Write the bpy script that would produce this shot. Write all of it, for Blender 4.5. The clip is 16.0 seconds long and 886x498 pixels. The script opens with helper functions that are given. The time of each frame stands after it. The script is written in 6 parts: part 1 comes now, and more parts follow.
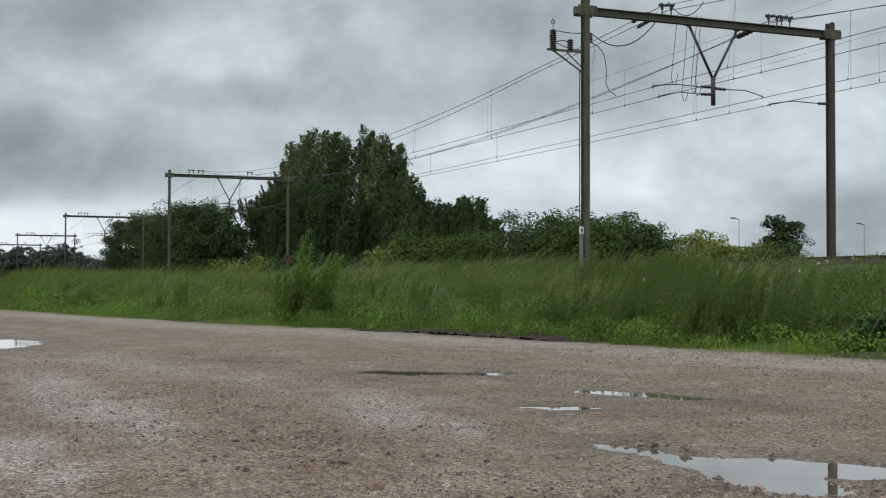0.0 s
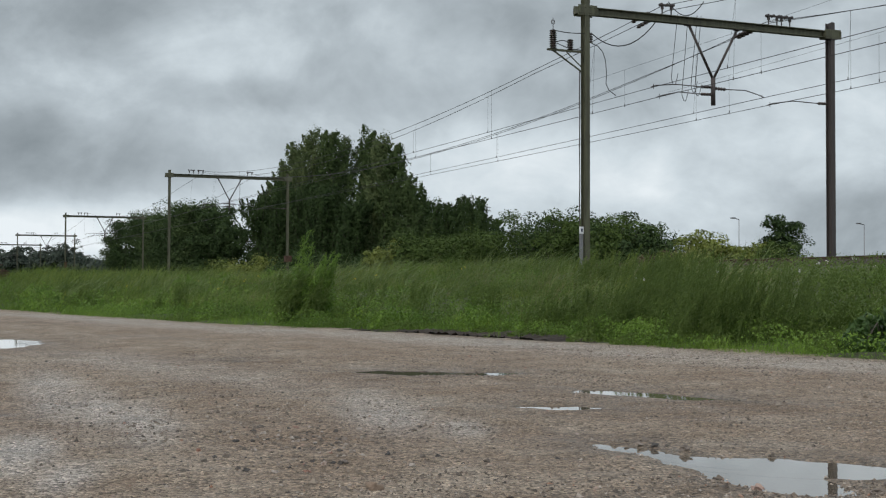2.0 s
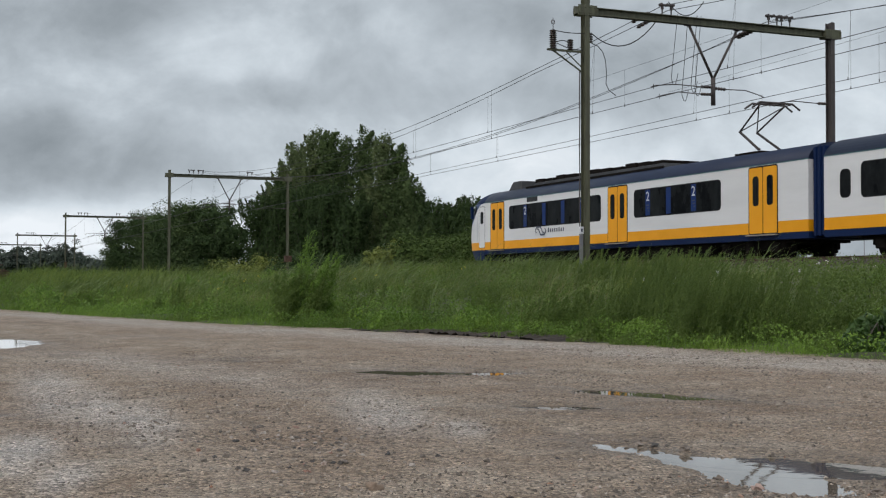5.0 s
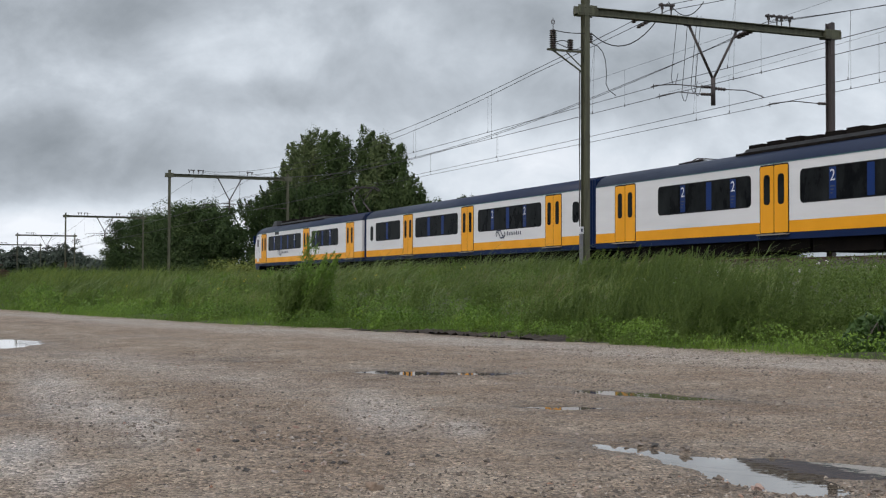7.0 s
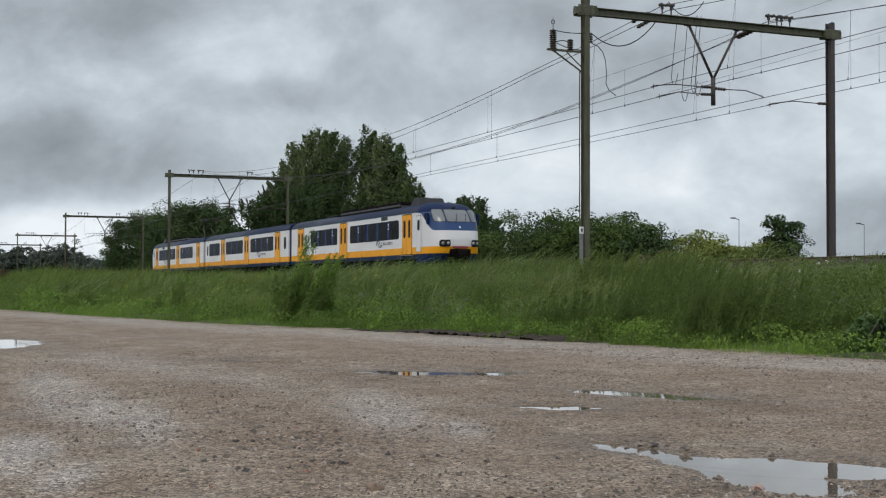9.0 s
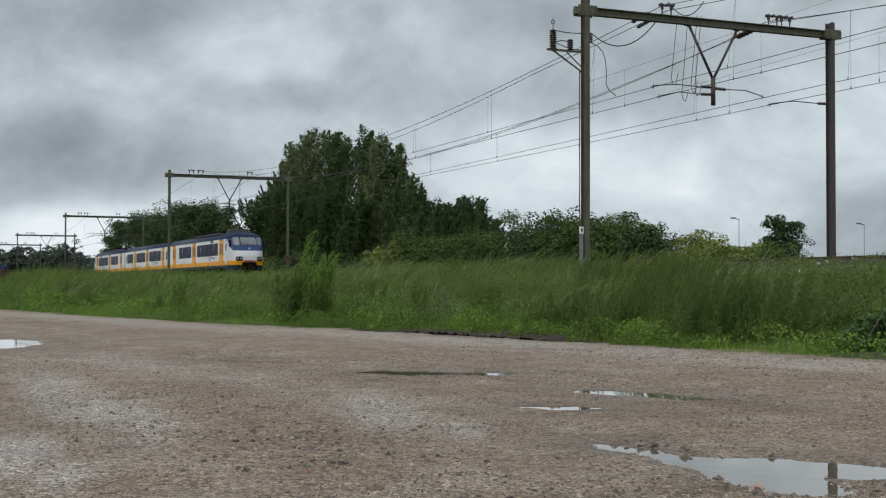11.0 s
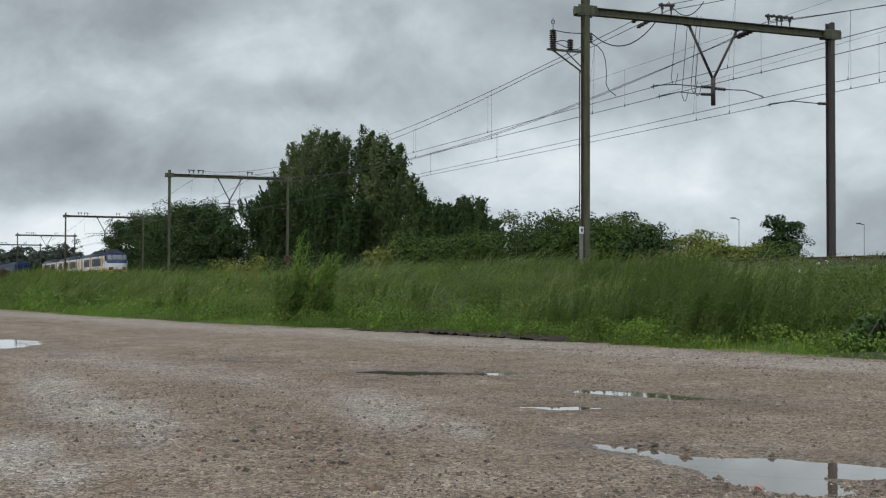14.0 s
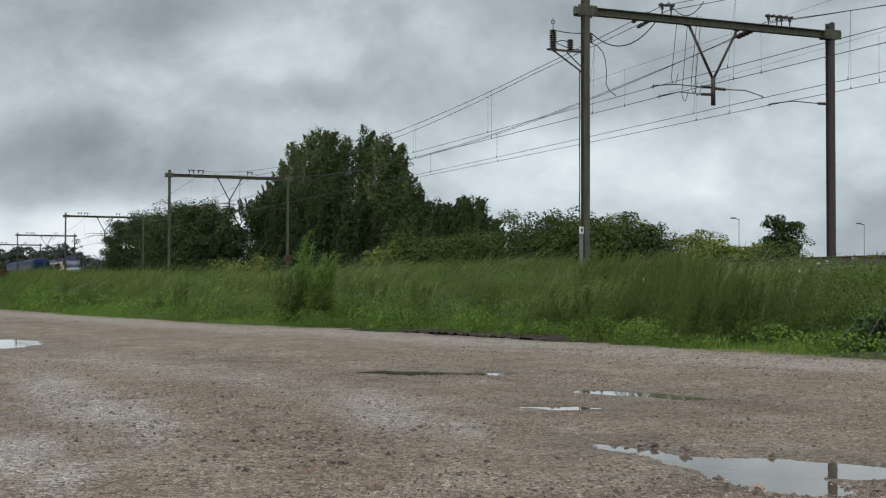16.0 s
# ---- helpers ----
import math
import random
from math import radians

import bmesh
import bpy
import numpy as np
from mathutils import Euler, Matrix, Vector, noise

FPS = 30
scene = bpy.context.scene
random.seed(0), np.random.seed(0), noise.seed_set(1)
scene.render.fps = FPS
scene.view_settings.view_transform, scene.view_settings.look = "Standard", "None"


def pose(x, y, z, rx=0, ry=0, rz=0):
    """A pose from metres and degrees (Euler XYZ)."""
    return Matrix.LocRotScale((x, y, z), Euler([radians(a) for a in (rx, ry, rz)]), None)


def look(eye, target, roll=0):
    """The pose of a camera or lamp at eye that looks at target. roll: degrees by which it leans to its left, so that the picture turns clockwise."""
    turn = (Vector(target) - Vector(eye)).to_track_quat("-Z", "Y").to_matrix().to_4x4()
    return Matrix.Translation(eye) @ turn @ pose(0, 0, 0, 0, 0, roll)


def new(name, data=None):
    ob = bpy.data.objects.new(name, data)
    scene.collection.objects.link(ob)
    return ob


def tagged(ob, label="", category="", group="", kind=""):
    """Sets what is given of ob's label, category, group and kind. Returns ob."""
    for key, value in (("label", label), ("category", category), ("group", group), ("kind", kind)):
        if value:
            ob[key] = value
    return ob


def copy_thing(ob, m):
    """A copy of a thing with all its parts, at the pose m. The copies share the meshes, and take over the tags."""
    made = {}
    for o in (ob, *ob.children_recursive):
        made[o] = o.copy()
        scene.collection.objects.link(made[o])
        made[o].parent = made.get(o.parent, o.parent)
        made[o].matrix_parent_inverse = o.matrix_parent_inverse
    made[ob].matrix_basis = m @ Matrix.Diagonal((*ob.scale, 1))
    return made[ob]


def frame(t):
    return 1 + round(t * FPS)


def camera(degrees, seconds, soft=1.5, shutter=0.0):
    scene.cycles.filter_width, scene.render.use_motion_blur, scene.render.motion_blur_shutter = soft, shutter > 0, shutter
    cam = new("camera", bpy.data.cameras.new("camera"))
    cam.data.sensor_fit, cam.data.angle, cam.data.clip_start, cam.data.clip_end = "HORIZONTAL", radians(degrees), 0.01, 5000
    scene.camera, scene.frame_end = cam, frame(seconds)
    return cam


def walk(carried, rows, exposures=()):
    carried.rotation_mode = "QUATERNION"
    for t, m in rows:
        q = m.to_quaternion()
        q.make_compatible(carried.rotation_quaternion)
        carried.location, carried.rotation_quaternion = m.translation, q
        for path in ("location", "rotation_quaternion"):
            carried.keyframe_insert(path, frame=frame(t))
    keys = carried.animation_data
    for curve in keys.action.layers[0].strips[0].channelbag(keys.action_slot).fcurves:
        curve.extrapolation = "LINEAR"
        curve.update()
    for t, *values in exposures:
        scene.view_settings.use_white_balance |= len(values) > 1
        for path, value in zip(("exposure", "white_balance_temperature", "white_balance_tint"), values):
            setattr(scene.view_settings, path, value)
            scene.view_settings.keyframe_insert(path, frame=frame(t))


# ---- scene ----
# The camera stands still on a low tripod at the edge of the lot; x runs along the railway, y across it.
EYE = Vector((0.0, 0.0, 0.65))
YAW, PITCH, ROLL = radians(-66.918), radians(1.661), 0.165
AIM = EYE + Vector((math.sin(YAW) * math.cos(PITCH), math.cos(YAW) * math.cos(PITCH), math.sin(PITCH))) * 30
cam = camera(37.79, 16.0, soft=1.2)
walk(cam, [(0.0, look(EYE, AIM, ROLL)), (16.0, look(EYE, AIM, ROLL))], exposures=[(0.0, 0.0, 6500, 10), (4.2, 0.0, 6500, 11), (6.3, 0.11, 6500, 15), (8.0, 0.11, 6500, 14), (9.2, 0.03, 6500, 12), (11.5, 0.0, 6500, 10), (16.0, 0.0, 6500, 10)])

# ---- light: an overcast sky and a faint, wide sun ----
SUN_EL, SUN_AZ = radians(52), radians(150)
world = bpy.data.worlds.new("overcast_sky")
scene.world = world
world.use_nodes = True
wn, wl = world.node_tree.nodes, world.node_tree.links
wn.clear()
sky = wn.new("ShaderNodeTexSky")
sky.sky_type, sky.sun_disc, sky.sun_elevation, sky.sun_rotation = "NISHITA", False, SUN_EL, SUN_AZ
sky.air_density, sky.dust_density = 1.0, 4.0
bg1, bg2, add = wn.new("ShaderNodeBackground"), wn.new("ShaderNodeBackground"), wn.new("ShaderNodeAddShader")
bg1.inputs["Strength"].default_value = 0.05
bg2.inputs["Color"].default_value, bg2.inputs["Strength"].default_value = (0.90, 0.97, 1.0, 1), 0.72
wout = wn.new("ShaderNodeOutputWorld")
wl.new(sky.outputs[0], bg1.inputs["Color"])
wl.new(bg1.outputs[0], add.inputs[0])
wl.new(bg2.outputs[0], add.inputs[1])
wl.new(add.outputs[0], wout.inputs["Surface"])
sun = new("sun", bpy.data.lights.new("sun", "SUN"))
sun.data.energy, sun.data.angle, sun.data.color = 0.7, radians(25), (1.0, 0.96, 0.9)
sun.matrix_world = look(Vector((math.sin(SUN_AZ) * math.cos(SUN_EL), math.cos(SUN_AZ) * math.cos(SUN_EL), math.sin(SUN_EL))) * 100, (0, 0, 0))

# ---- materials ----
def rgba(c):
    return (c[0], c[1], c[2], 1.0)


class Nodes:
    """A short hand for building a node tree."""

    def __init__(self, name):
        self.m = bpy.data.materials.new(name)
        self.m.use_nodes = True
        self.t = self.m.node_tree
        self.b = self.t.nodes["Principled BSDF"]
        self.tc = self.t.nodes.new("ShaderNodeTexCoord")

    def link(self, a, b):
        self.t.links.new(a, b)

    def noise(self, scale, detail=4.0, rough=0.55, vec=None, stretch=None, dist=0.0):
        n = self.t.nodes.new("ShaderNodeTexNoise")
        n.inputs["Scale"].default_value, n.inputs["Detail"].default_value = scale, detail
        n.inputs["Roughness"].default_value, n.inputs["Distortion"].default_value = rough, dist
        v = vec or self.tc.outputs["Object"]
        if stretch:
            mp = self.t.nodes.new("ShaderNodeMapping")
            mp.inputs["Scale"].default_value = stretch
            self.link(v, mp.inputs["Vector"])
            v = mp.outputs[0]
        self.link(v, n.inputs["Vector"])
        return n.outputs["Fac"]

    def ramp(self, fac, stops):
        r = self.t.nodes.new("ShaderNodeValToRGB")
        els = r.color_ramp.elements
        while len(els) < len(stops):
            els.new(0.5)
        for e, (pos, c) in zip(els, stops):
            e.position, e.color = pos, rgba(c) if not isinstance(c, float) else (c, c, c, 1)
        self.link(fac, r.inputs["Fac"])
        return r.outputs["Color"]

    def mix(self, fac, a, b, mode="MIX"):
        m = self.t.nodes.new("ShaderNodeMix")
        m.data_type, m.blend_type = "RGBA", mode
        for sock, val in ((m.inputs[0], fac), (m.inputs[6], a), (m.inputs[7], b)):
            if isinstance(val, (int, float)):
                sock.default_value = val if sock == m.inputs[0] else (val, val, val, 1)
            elif isinstance(val, tuple):
                sock.default_value = rgba(val)
            else:
                self.link(val, sock)
        return m.outputs[2]

    def math(self, op, a, b=0.0):
        m = self.t.nodes.new("ShaderNodeMath")
        m.operation = op
        for sock, val in ((m.inputs[0], a), (m.inputs[1], b)):
            if isinstance(val, (int, float)):
                sock.default_value = val
            else:
                self.link(val, sock)
        return m.outputs[0]

    def bump(self, height, strength, distance):
        bp = self.t.nodes.new("ShaderNodeBump")
        bp.inputs["Strength"].default_value, bp.inputs["Distance"].default_value = strength, distance
        self.link(height, bp.inputs["Height"])
        self.link(bp.outputs[0], self.b.inputs["Normal"])

    def base(self, col, rough=0.7, metal=0.0, spec=0.5):
        if isinstance(col, tuple):
            self.b.inputs["Base Color"].default_value = rgba(col)
        else:
            self.link(col, self.b.inputs["Base Color"])
        if isinstance(rough, (int, float)):
            self.b.inputs["Roughness"].default_value = rough
        else:
            self.link(rough, self.b.inputs["Roughness"])
        self.b.inputs["Metallic"].default_value = metal
        self.b.inputs["Specular IOR Level"].default_value = spec
        return self.m


def plain(name, c1, c2, coarse=1.5, fine=30.0, rough=0.6, metal=0.0, bump=0.15, dist=0.004, spec=0.5, stretch=None, grain=0.35):
    """A surface of two tones: stains at a coarse scale, grain and relief at a fine one."""
    n = Nodes(name)
    a, f = n.noise(coarse, 5, 0.6, stretch=stretch), n.noise(fine, 3, 0.6)
    col = n.mix(n.ramp(a, [(0.35, 0.0), (0.68, 1.0)]), c1, c2)
    col = n.mix(grain, col, n.ramp(f, [(0.3, 0.55), (0.7, 1.0)]), "MULTIPLY")
    n.bump(f, bump, dist)
    return n.base(col, n.ramp(a, [(0.3, max(rough - 0.1, 0.0)), (0.7, min(rough + 0.12, 1.0))]), metal, spec)


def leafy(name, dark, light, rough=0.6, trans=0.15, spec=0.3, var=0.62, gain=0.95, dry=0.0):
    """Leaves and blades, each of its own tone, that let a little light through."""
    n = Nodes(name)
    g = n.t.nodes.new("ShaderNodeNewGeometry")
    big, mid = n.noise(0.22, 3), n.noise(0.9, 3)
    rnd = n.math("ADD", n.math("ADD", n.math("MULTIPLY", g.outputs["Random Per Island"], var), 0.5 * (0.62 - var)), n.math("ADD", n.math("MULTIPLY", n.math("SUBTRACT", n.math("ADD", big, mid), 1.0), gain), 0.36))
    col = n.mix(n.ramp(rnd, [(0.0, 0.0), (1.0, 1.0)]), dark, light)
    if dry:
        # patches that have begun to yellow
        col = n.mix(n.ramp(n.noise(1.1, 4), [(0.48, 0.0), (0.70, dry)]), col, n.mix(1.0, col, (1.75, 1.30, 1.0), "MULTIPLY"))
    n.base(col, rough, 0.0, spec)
    tr, ms = n.t.nodes.new("ShaderNodeBsdfTranslucent"), n.t.nodes.new("ShaderNodeMixShader")
    n.link(col, tr.inputs["Color"])
    ms.inputs[0].default_value = trans
    n.link(n.b.outputs[0], ms.inputs[1])
    n.link(tr.outputs[0], ms.inputs[2])
    n.link(ms.outputs[0], n.t.nodes["Material Output"].inputs["Surface"])
    return n.m


def lot_material():
    n = Nodes("wet_gravel")

    def attr(key):
        at = n.t.nodes.new("ShaderNodeAttribute")
        at.attribute_name = key
        return at.outputs["Fac"]

    def cells(scale):
        v = n.t.nodes.new("ShaderNodeTexVoronoi")
        v.inputs["Scale"].default_value = scale
        n.link(n.tc.outputs["Object"], v.inputs["Vector"])
        return v
    big, mid, fine = n.noise(0.5, 4, 0.6, dist=0.6), n.noise(2.4, 5, 0.65), n.noise(70, 3, 0.7)
    v1, v2 = cells(95), cells(38)
    col = n.mix(n.ramp(big, [(0.36, 0.0), (0.64, 1.0)]), (0.53, 0.405, 0.295), (0.66, 0.545, 0.42))
    col = n.mix(n.ramp(mid, [(0.40, 0.0), (0.68, 0.75)]), col, (0.40, 0.295, 0.205))
    col = n.mix(n.math("MULTIPLY", attr("brown"), 0.8), col, (0.38, 0.265, 0.175))
    col = n.mix(n.math("MULTIPLY", attr("pale"), 0.9), col, (0.86, 0.80, 0.73))
    col = n.mix(0.85, col, n.ramp(v1.outputs["Color"], [(0.10, 0.06), (0.24, 0.34), (0.45, 0.60), (0.72, 0.86), (0.85, 1.25)]), "MULTIPLY")
    col = n.mix(0.55, col, n.ramp(v2.outputs["Color"], [(0.15, 0.30), (0.35, 0.75), (0.6, 0.95), (0.88, 1.2)]), "MULTIPLY")
    col = n.mix(0.45, col, n.ramp(fine, [(0.3, 0.5), (0.7, 1.0)]), "MULTIPLY")
    wet = attr("damp")
    col = n.mix(n.math("MULTIPLY", wet, 0.75), col, n.mix(1.0, col, (0.42, 0.40, 0.38), "MULTIPLY"))
    h = n.math("ADD", n.math("MULTIPLY", v1.outputs["Distance"], -0.8), n.math("ADD", n.math("MULTIPLY", v2.outputs["Distance"], -0.9), fine))
    n.bump(h, 1.0, 0.02)
    rough = n.math("SUBTRACT", n.ramp(mid, [(0.35, 0.65), (0.65, 0.9)]), n.math("MULTIPLY", wet, 0.38))
    return n.base(col, rough, 0.0, 0.4)


M = {
    "lot": lot_material(),
    "soil": plain("soil", (0.045, 0.05, 0.022), (0.06, 0.075, 0.025), 0.8, 20, 0.95, bump=0.6, dist=0.03),
    "dirt": plain("bare_dirt", (0.042, 0.030, 0.021), (0.022, 0.017, 0.012), 2.5, 30, 0.9, bump=0.8, dist=0.03),
    "ballast": plain("ballast_stone", (0.052, 0.038, 0.028), (0.028, 0.021, 0.016), 3, 14, 0.9, bump=1.0, dist=0.05),
    "steel": plain("weathered_green_steel", (0.092, 0.098, 0.056), (0.052, 0.052, 0.034), 2.2, 40, 0.65, 0.0, stretch=(4, 4, 0.4)),
    "dark_steel": plain("dark_brown_steel", (0.038, 0.032, 0.032), (0.06, 0.047, 0.042), 2.0, 40, 0.6, stretch=(4, 4, 0.4)),
    "rust": plain("rusted_rail", (0.10, 0.05, 0.03), (0.05, 0.03, 0.02), 4, 40, 0.7, 0.3),
    "railtop": plain("polished_rail", (0.35, 0.34, 0.33), (0.25, 0.24, 0.24), 4, 40, 0.3, 0.9),
    "wire": plain("copper_wire", (0.035, 0.038, 0.038), (0.06, 0.06, 0.055), 2, 20, 0.6, 0.4),
    "ceramic": plain("brown_insulator", (0.04, 0.03, 0.028), (0.06, 0.045, 0.04), 5, 50, 0.3),
    "concrete": plain("concrete", (0.36, 0.33, 0.29), (0.25, 0.23, 0.2), 4, 60, 0.9, bump=0.4),
    "sleeper": plain("concrete_sleeper", (0.20, 0.18, 0.16), (0.14, 0.125, 0.11), 4, 60, 0.9, bump=0.4),
    "white": plain("train_white", (0.67, 0.68, 0.685), (0.60, 0.61, 0.612), 0.5, 25, 0.4, bump=0.0, spec=0.35, stretch=(0.5, 1, 3), grain=0.05),
    "yellow": plain("train_yellow", (0.79, 0.345, 0.004), (0.72, 0.31, 0.004), 0.8, 25, 0.45, bump=0.0, spec=0.25, grain=0.06),
    "blue": plain("train_blue", (0.004, 0.014, 0.055), (0.006, 0.018, 0.065), 0.8, 25, 0.5, bump=0.0, spec=0.1, grain=0.1),
    "midblue": plain("train_front_blue", (0.022, 0.055, 0.15), (0.028, 0.065, 0.17), 0.8, 25, 0.35, bump=0.0, spec=0.3, grain=0.08),
    "roof": plain("train_roof_grey", (0.018, 0.019, 0.021), (0.010, 0.011, 0.013), 1.2, 25, 0.6, bump=0.05),
    # lighter blotches in the pane colour stand in for daylight through the interior
    "glass": plain("train_window_glass", (0.003, 0.004, 0.005), (0.022, 0.025, 0.026), 1.3, 6, 0.3, bump=0.0, spec=0.02, stretch=(1.1, 1.0, 0.6)),
    "seal": plain("black_rubber", (0.010, 0.010, 0.011), (0.015, 0.015, 0.015), 3, 40, 0.6, spec=0.2),
    # grime tone blackened further: shade under the car floors is put into it
    "under": plain("shaded_underframe_grime", (0.009, 0.008, 0.0075), (0.017, 0.014, 0.012), 2, 20, 0.9, spec=0.05),
    "letter": plain("white_lettering", (0.7, 0.72, 0.74), (0.66, 0.68, 0.7), 3, 30, 0.5),
    "mark": plain("dark_blue_lettering", (0.03, 0.04, 0.075), (0.035, 0.045, 0.08), 3, 30, 0.5),
    "pillar": plain("blue_window_pillar", (0.008, 0.030, 0.13), (0.010, 0.034, 0.145), 3, 30, 0.4, spec=0.1),
    "roof_blue": plain("train_roof_blue", (0.006, 0.017, 0.05), (0.011, 0.021, 0.052), 0.5, 9, 0.5, bump=0.0, spec=0.3, stretch=(0.5, 2.0, 2.0), grain=0.3),
    "teal": plain("teal_gutter", (0.05, 0.13, 0.15), (0.04, 0.10, 0.12), 2, 25, 0.5, bump=0.0, grain=0.1),
    "red": plain("faded_red", (0.30, 0.05, 0.06), (0.24, 0.05, 0.05), 3, 30, 0.5),
    "lamp_glass": plain("lamp_glass", (0.25, 0.25, 0.25), (0.35, 0.35, 0.35), 3, 30, 0.1),
    "bark": plain("bark", (0.07, 0.058, 0.045), (0.04, 0.033, 0.026), 3, 20, 0.95, bump=0.6, dist=0.03),
    "poplar": leafy("poplar_leaves", (0.024, 0.046, 0.016), (0.068, 0.10, 0.034), 0.75, 0.12, 0.15, var=0.2),
    "poplar_pale": leafy("pale_poplar_leaves", (0.04, 0.068, 0.024), (0.115, 0.148, 0.06), 0.75, 0.12, 0.15, var=0.22),
    "dark_leaf": leafy("dark_leaves", (0.015, 0.033, 0.012), (0.048, 0.078, 0.025), 0.75, 0.12, 0.15, var=0.2),
    "shrub_leaf": leafy("shrub_leaves", (0.026, 0.052, 0.012), (0.074, 0.112, 0.026), 0.75, 0.12, 0.15, var=0.2),
    "lime_leaf": leafy("yellow_green_leaves", (0.07, 0.106, 0.016), (0.19, 0.22, 0.046), var=0.4),
    # haze of distance is mixed into this leaf colour as grey
    "far_leaf": leafy("distant_hazed_leaves", (0.036, 0.052, 0.039), (0.062, 0.084, 0.062)),
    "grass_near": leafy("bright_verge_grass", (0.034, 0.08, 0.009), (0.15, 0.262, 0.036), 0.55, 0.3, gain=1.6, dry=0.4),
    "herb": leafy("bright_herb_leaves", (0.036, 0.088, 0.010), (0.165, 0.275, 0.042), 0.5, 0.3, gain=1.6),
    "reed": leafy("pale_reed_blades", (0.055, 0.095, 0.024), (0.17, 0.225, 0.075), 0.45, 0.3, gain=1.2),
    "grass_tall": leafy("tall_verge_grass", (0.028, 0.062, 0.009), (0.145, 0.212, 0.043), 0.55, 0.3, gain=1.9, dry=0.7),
    "grass_dry": leafy("seeding_grass", (0.12, 0.115, 0.05), (0.23, 0.21, 0.1), 0.7, 0.2),
    "weed": leafy("weed_leaves", (0.045, 0.088, 0.014), (0.13, 0.19, 0.042), 0.55, 0.4),
    "dock": leafy("broad_weed_leaves", (0.030, 0.066, 0.018), (0.065, 0.12, 0.032), 0.45, 0.2),
    "feather": leafy("feathery_weed", (0.042, 0.082, 0.014), (0.115, 0.17, 0.036), 0.6, 0.4),
    "shoulder_stone": plain("dark_ballast_stone", (0.036, 0.027, 0.021), (0.075, 0.057, 0.043), 9, 30, 0.9, bump=0.5),
    "brown_leaf": leafy("reddish_brown_leaves", (0.05, 0.03, 0.02), (0.09, 0.055, 0.035)),
    "flower": plain("white_flower", (0.6, 0.6, 0.56), (0.55, 0.55, 0.5), 3, 30, 0.7),
    "yellow_flower": plain("yellow_flower", (0.6, 0.48, 0.03), (0.55, 0.42, 0.02), 3, 30, 0.7),
    "lamp_post": plain("galvanised_steel", (0.25, 0.26, 0.27), (0.2, 0.2, 0.21), 3, 30, 0.5, 0.5),
}


def water_material():
    n = Nodes("puddle_water")
    n.bump(n.noise(9, 2), 0.02, 0.01)
    col = n.mix(n.noise(3, 3), (0.105, 0.088, 0.066), (0.14, 0.118, 0.09))
    return n.base(col, 0.015, 0.0, 1.0)


def stone_material():
    n = Nodes("loose_stones")
    g = n.t.nodes.new("ShaderNodeNewGeometry")
    col = n.ramp(g.outputs["Random Per Island"], [(0.0, (0.06, 0.05, 0.042)), (0.3, (0.16, 0.128, 0.10)), (0.7, (0.28, 0.23, 0.18)), (0.95, (0.44, 0.39, 0.34)), (1.0, (0.30, 0.15, 0.09))])
    f = n.noise(90, 3)
    col = n.mix(0.5, col, n.ramp(f, [(0.3, 0.55), (0.7, 1.1)]), "MULTIPLY")
    n.bump(f, 0.4, 0.004)
    return n.base(col, 0.75)


M["water"], M["stones"] = water_material(), stone_material()


# ---- mesh helpers ----
def mesh_np(name, verts, faces, mats, midx=None, smooth=False):
    me = bpy.data.meshes.new(name)
    me.from_pydata(np.asarray(verts).tolist(), [], faces.tolist() if isinstance(faces, np.ndarray) else faces)
    for m in mats:
        me.materials.append(M[m])
    if midx is not None:
        me.polygons.foreach_set("material_index", np.asarray(midx, dtype=np.int32))
    if smooth:
        me.polygons.foreach_set("use_smooth", np.ones(len(me.polygons), dtype=bool))
    me.update()
    return me


def part(name, bm, material, parent=None, label="", smooth=False, at=None):
    me = bpy.data.meshes.new(name)
    bm.to_mesh(me)
    bm.free()
    me.materials.append(M[material])
    if smooth:
        me.polygons.foreach_set("use_smooth", np.ones(len(me.polygons), dtype=bool))
    ob = new(name, me)
    ob.parent = parent
    if at is not None:
        ob.matrix_basis = at
    if label:
        tagged(ob, label)
    return ob


def empty(name, m):
    ob = new(name)
    ob.empty_display_size = 0.3
    ob.matrix_basis = m
    return ob


def add_box(bm, x0, x1, y0, y1, z0, z1, bevel=0.0):
    r = bmesh.ops.create_cube(bm, size=1.0, matrix=Matrix.Translation(((x0 + x1) / 2, (y0 + y1) / 2, (z0 + z1) / 2)) @ Matrix.Diagonal((abs(x1 - x0), abs(y1 - y0), abs(z1 - z0), 1)))
    if bevel:
        es = {e for v in r["verts"] for e in v.link_edges}
        bmesh.ops.bevel(bm, geom=list(es), offset=bevel, segments=2, affect="EDGES", profile=0.5)
    return bm


def add_rod(bm, a, b, r0, r1=None, seg=8):
    a, b = Vector(a), Vector(b)
    d = b - a
    if d.length < 1e-6:
        return bm
    m = Matrix.Translation((a + b) / 2) @ d.to_track_quat("Z", "Y").to_matrix().to_4x4()
    bmesh.ops.create_cone(bm, cap_ends=True, segments=seg, radius1=r0, radius2=r0 if r1 is None else r1, depth=d.length, matrix=m)
    return bm


def add_path(bm, pts, r, seg=6):
    for a, b in zip(pts[:-1], pts[1:]):
        add_rod(bm, a, b, r, seg=seg)
    return bm


def rod(name, a, b, r, material, parent=None, label="", seg=8, r1=None):
    return part(name, add_rod(bmesh.new(), a, b, r, r1, seg), material, parent, label, True)


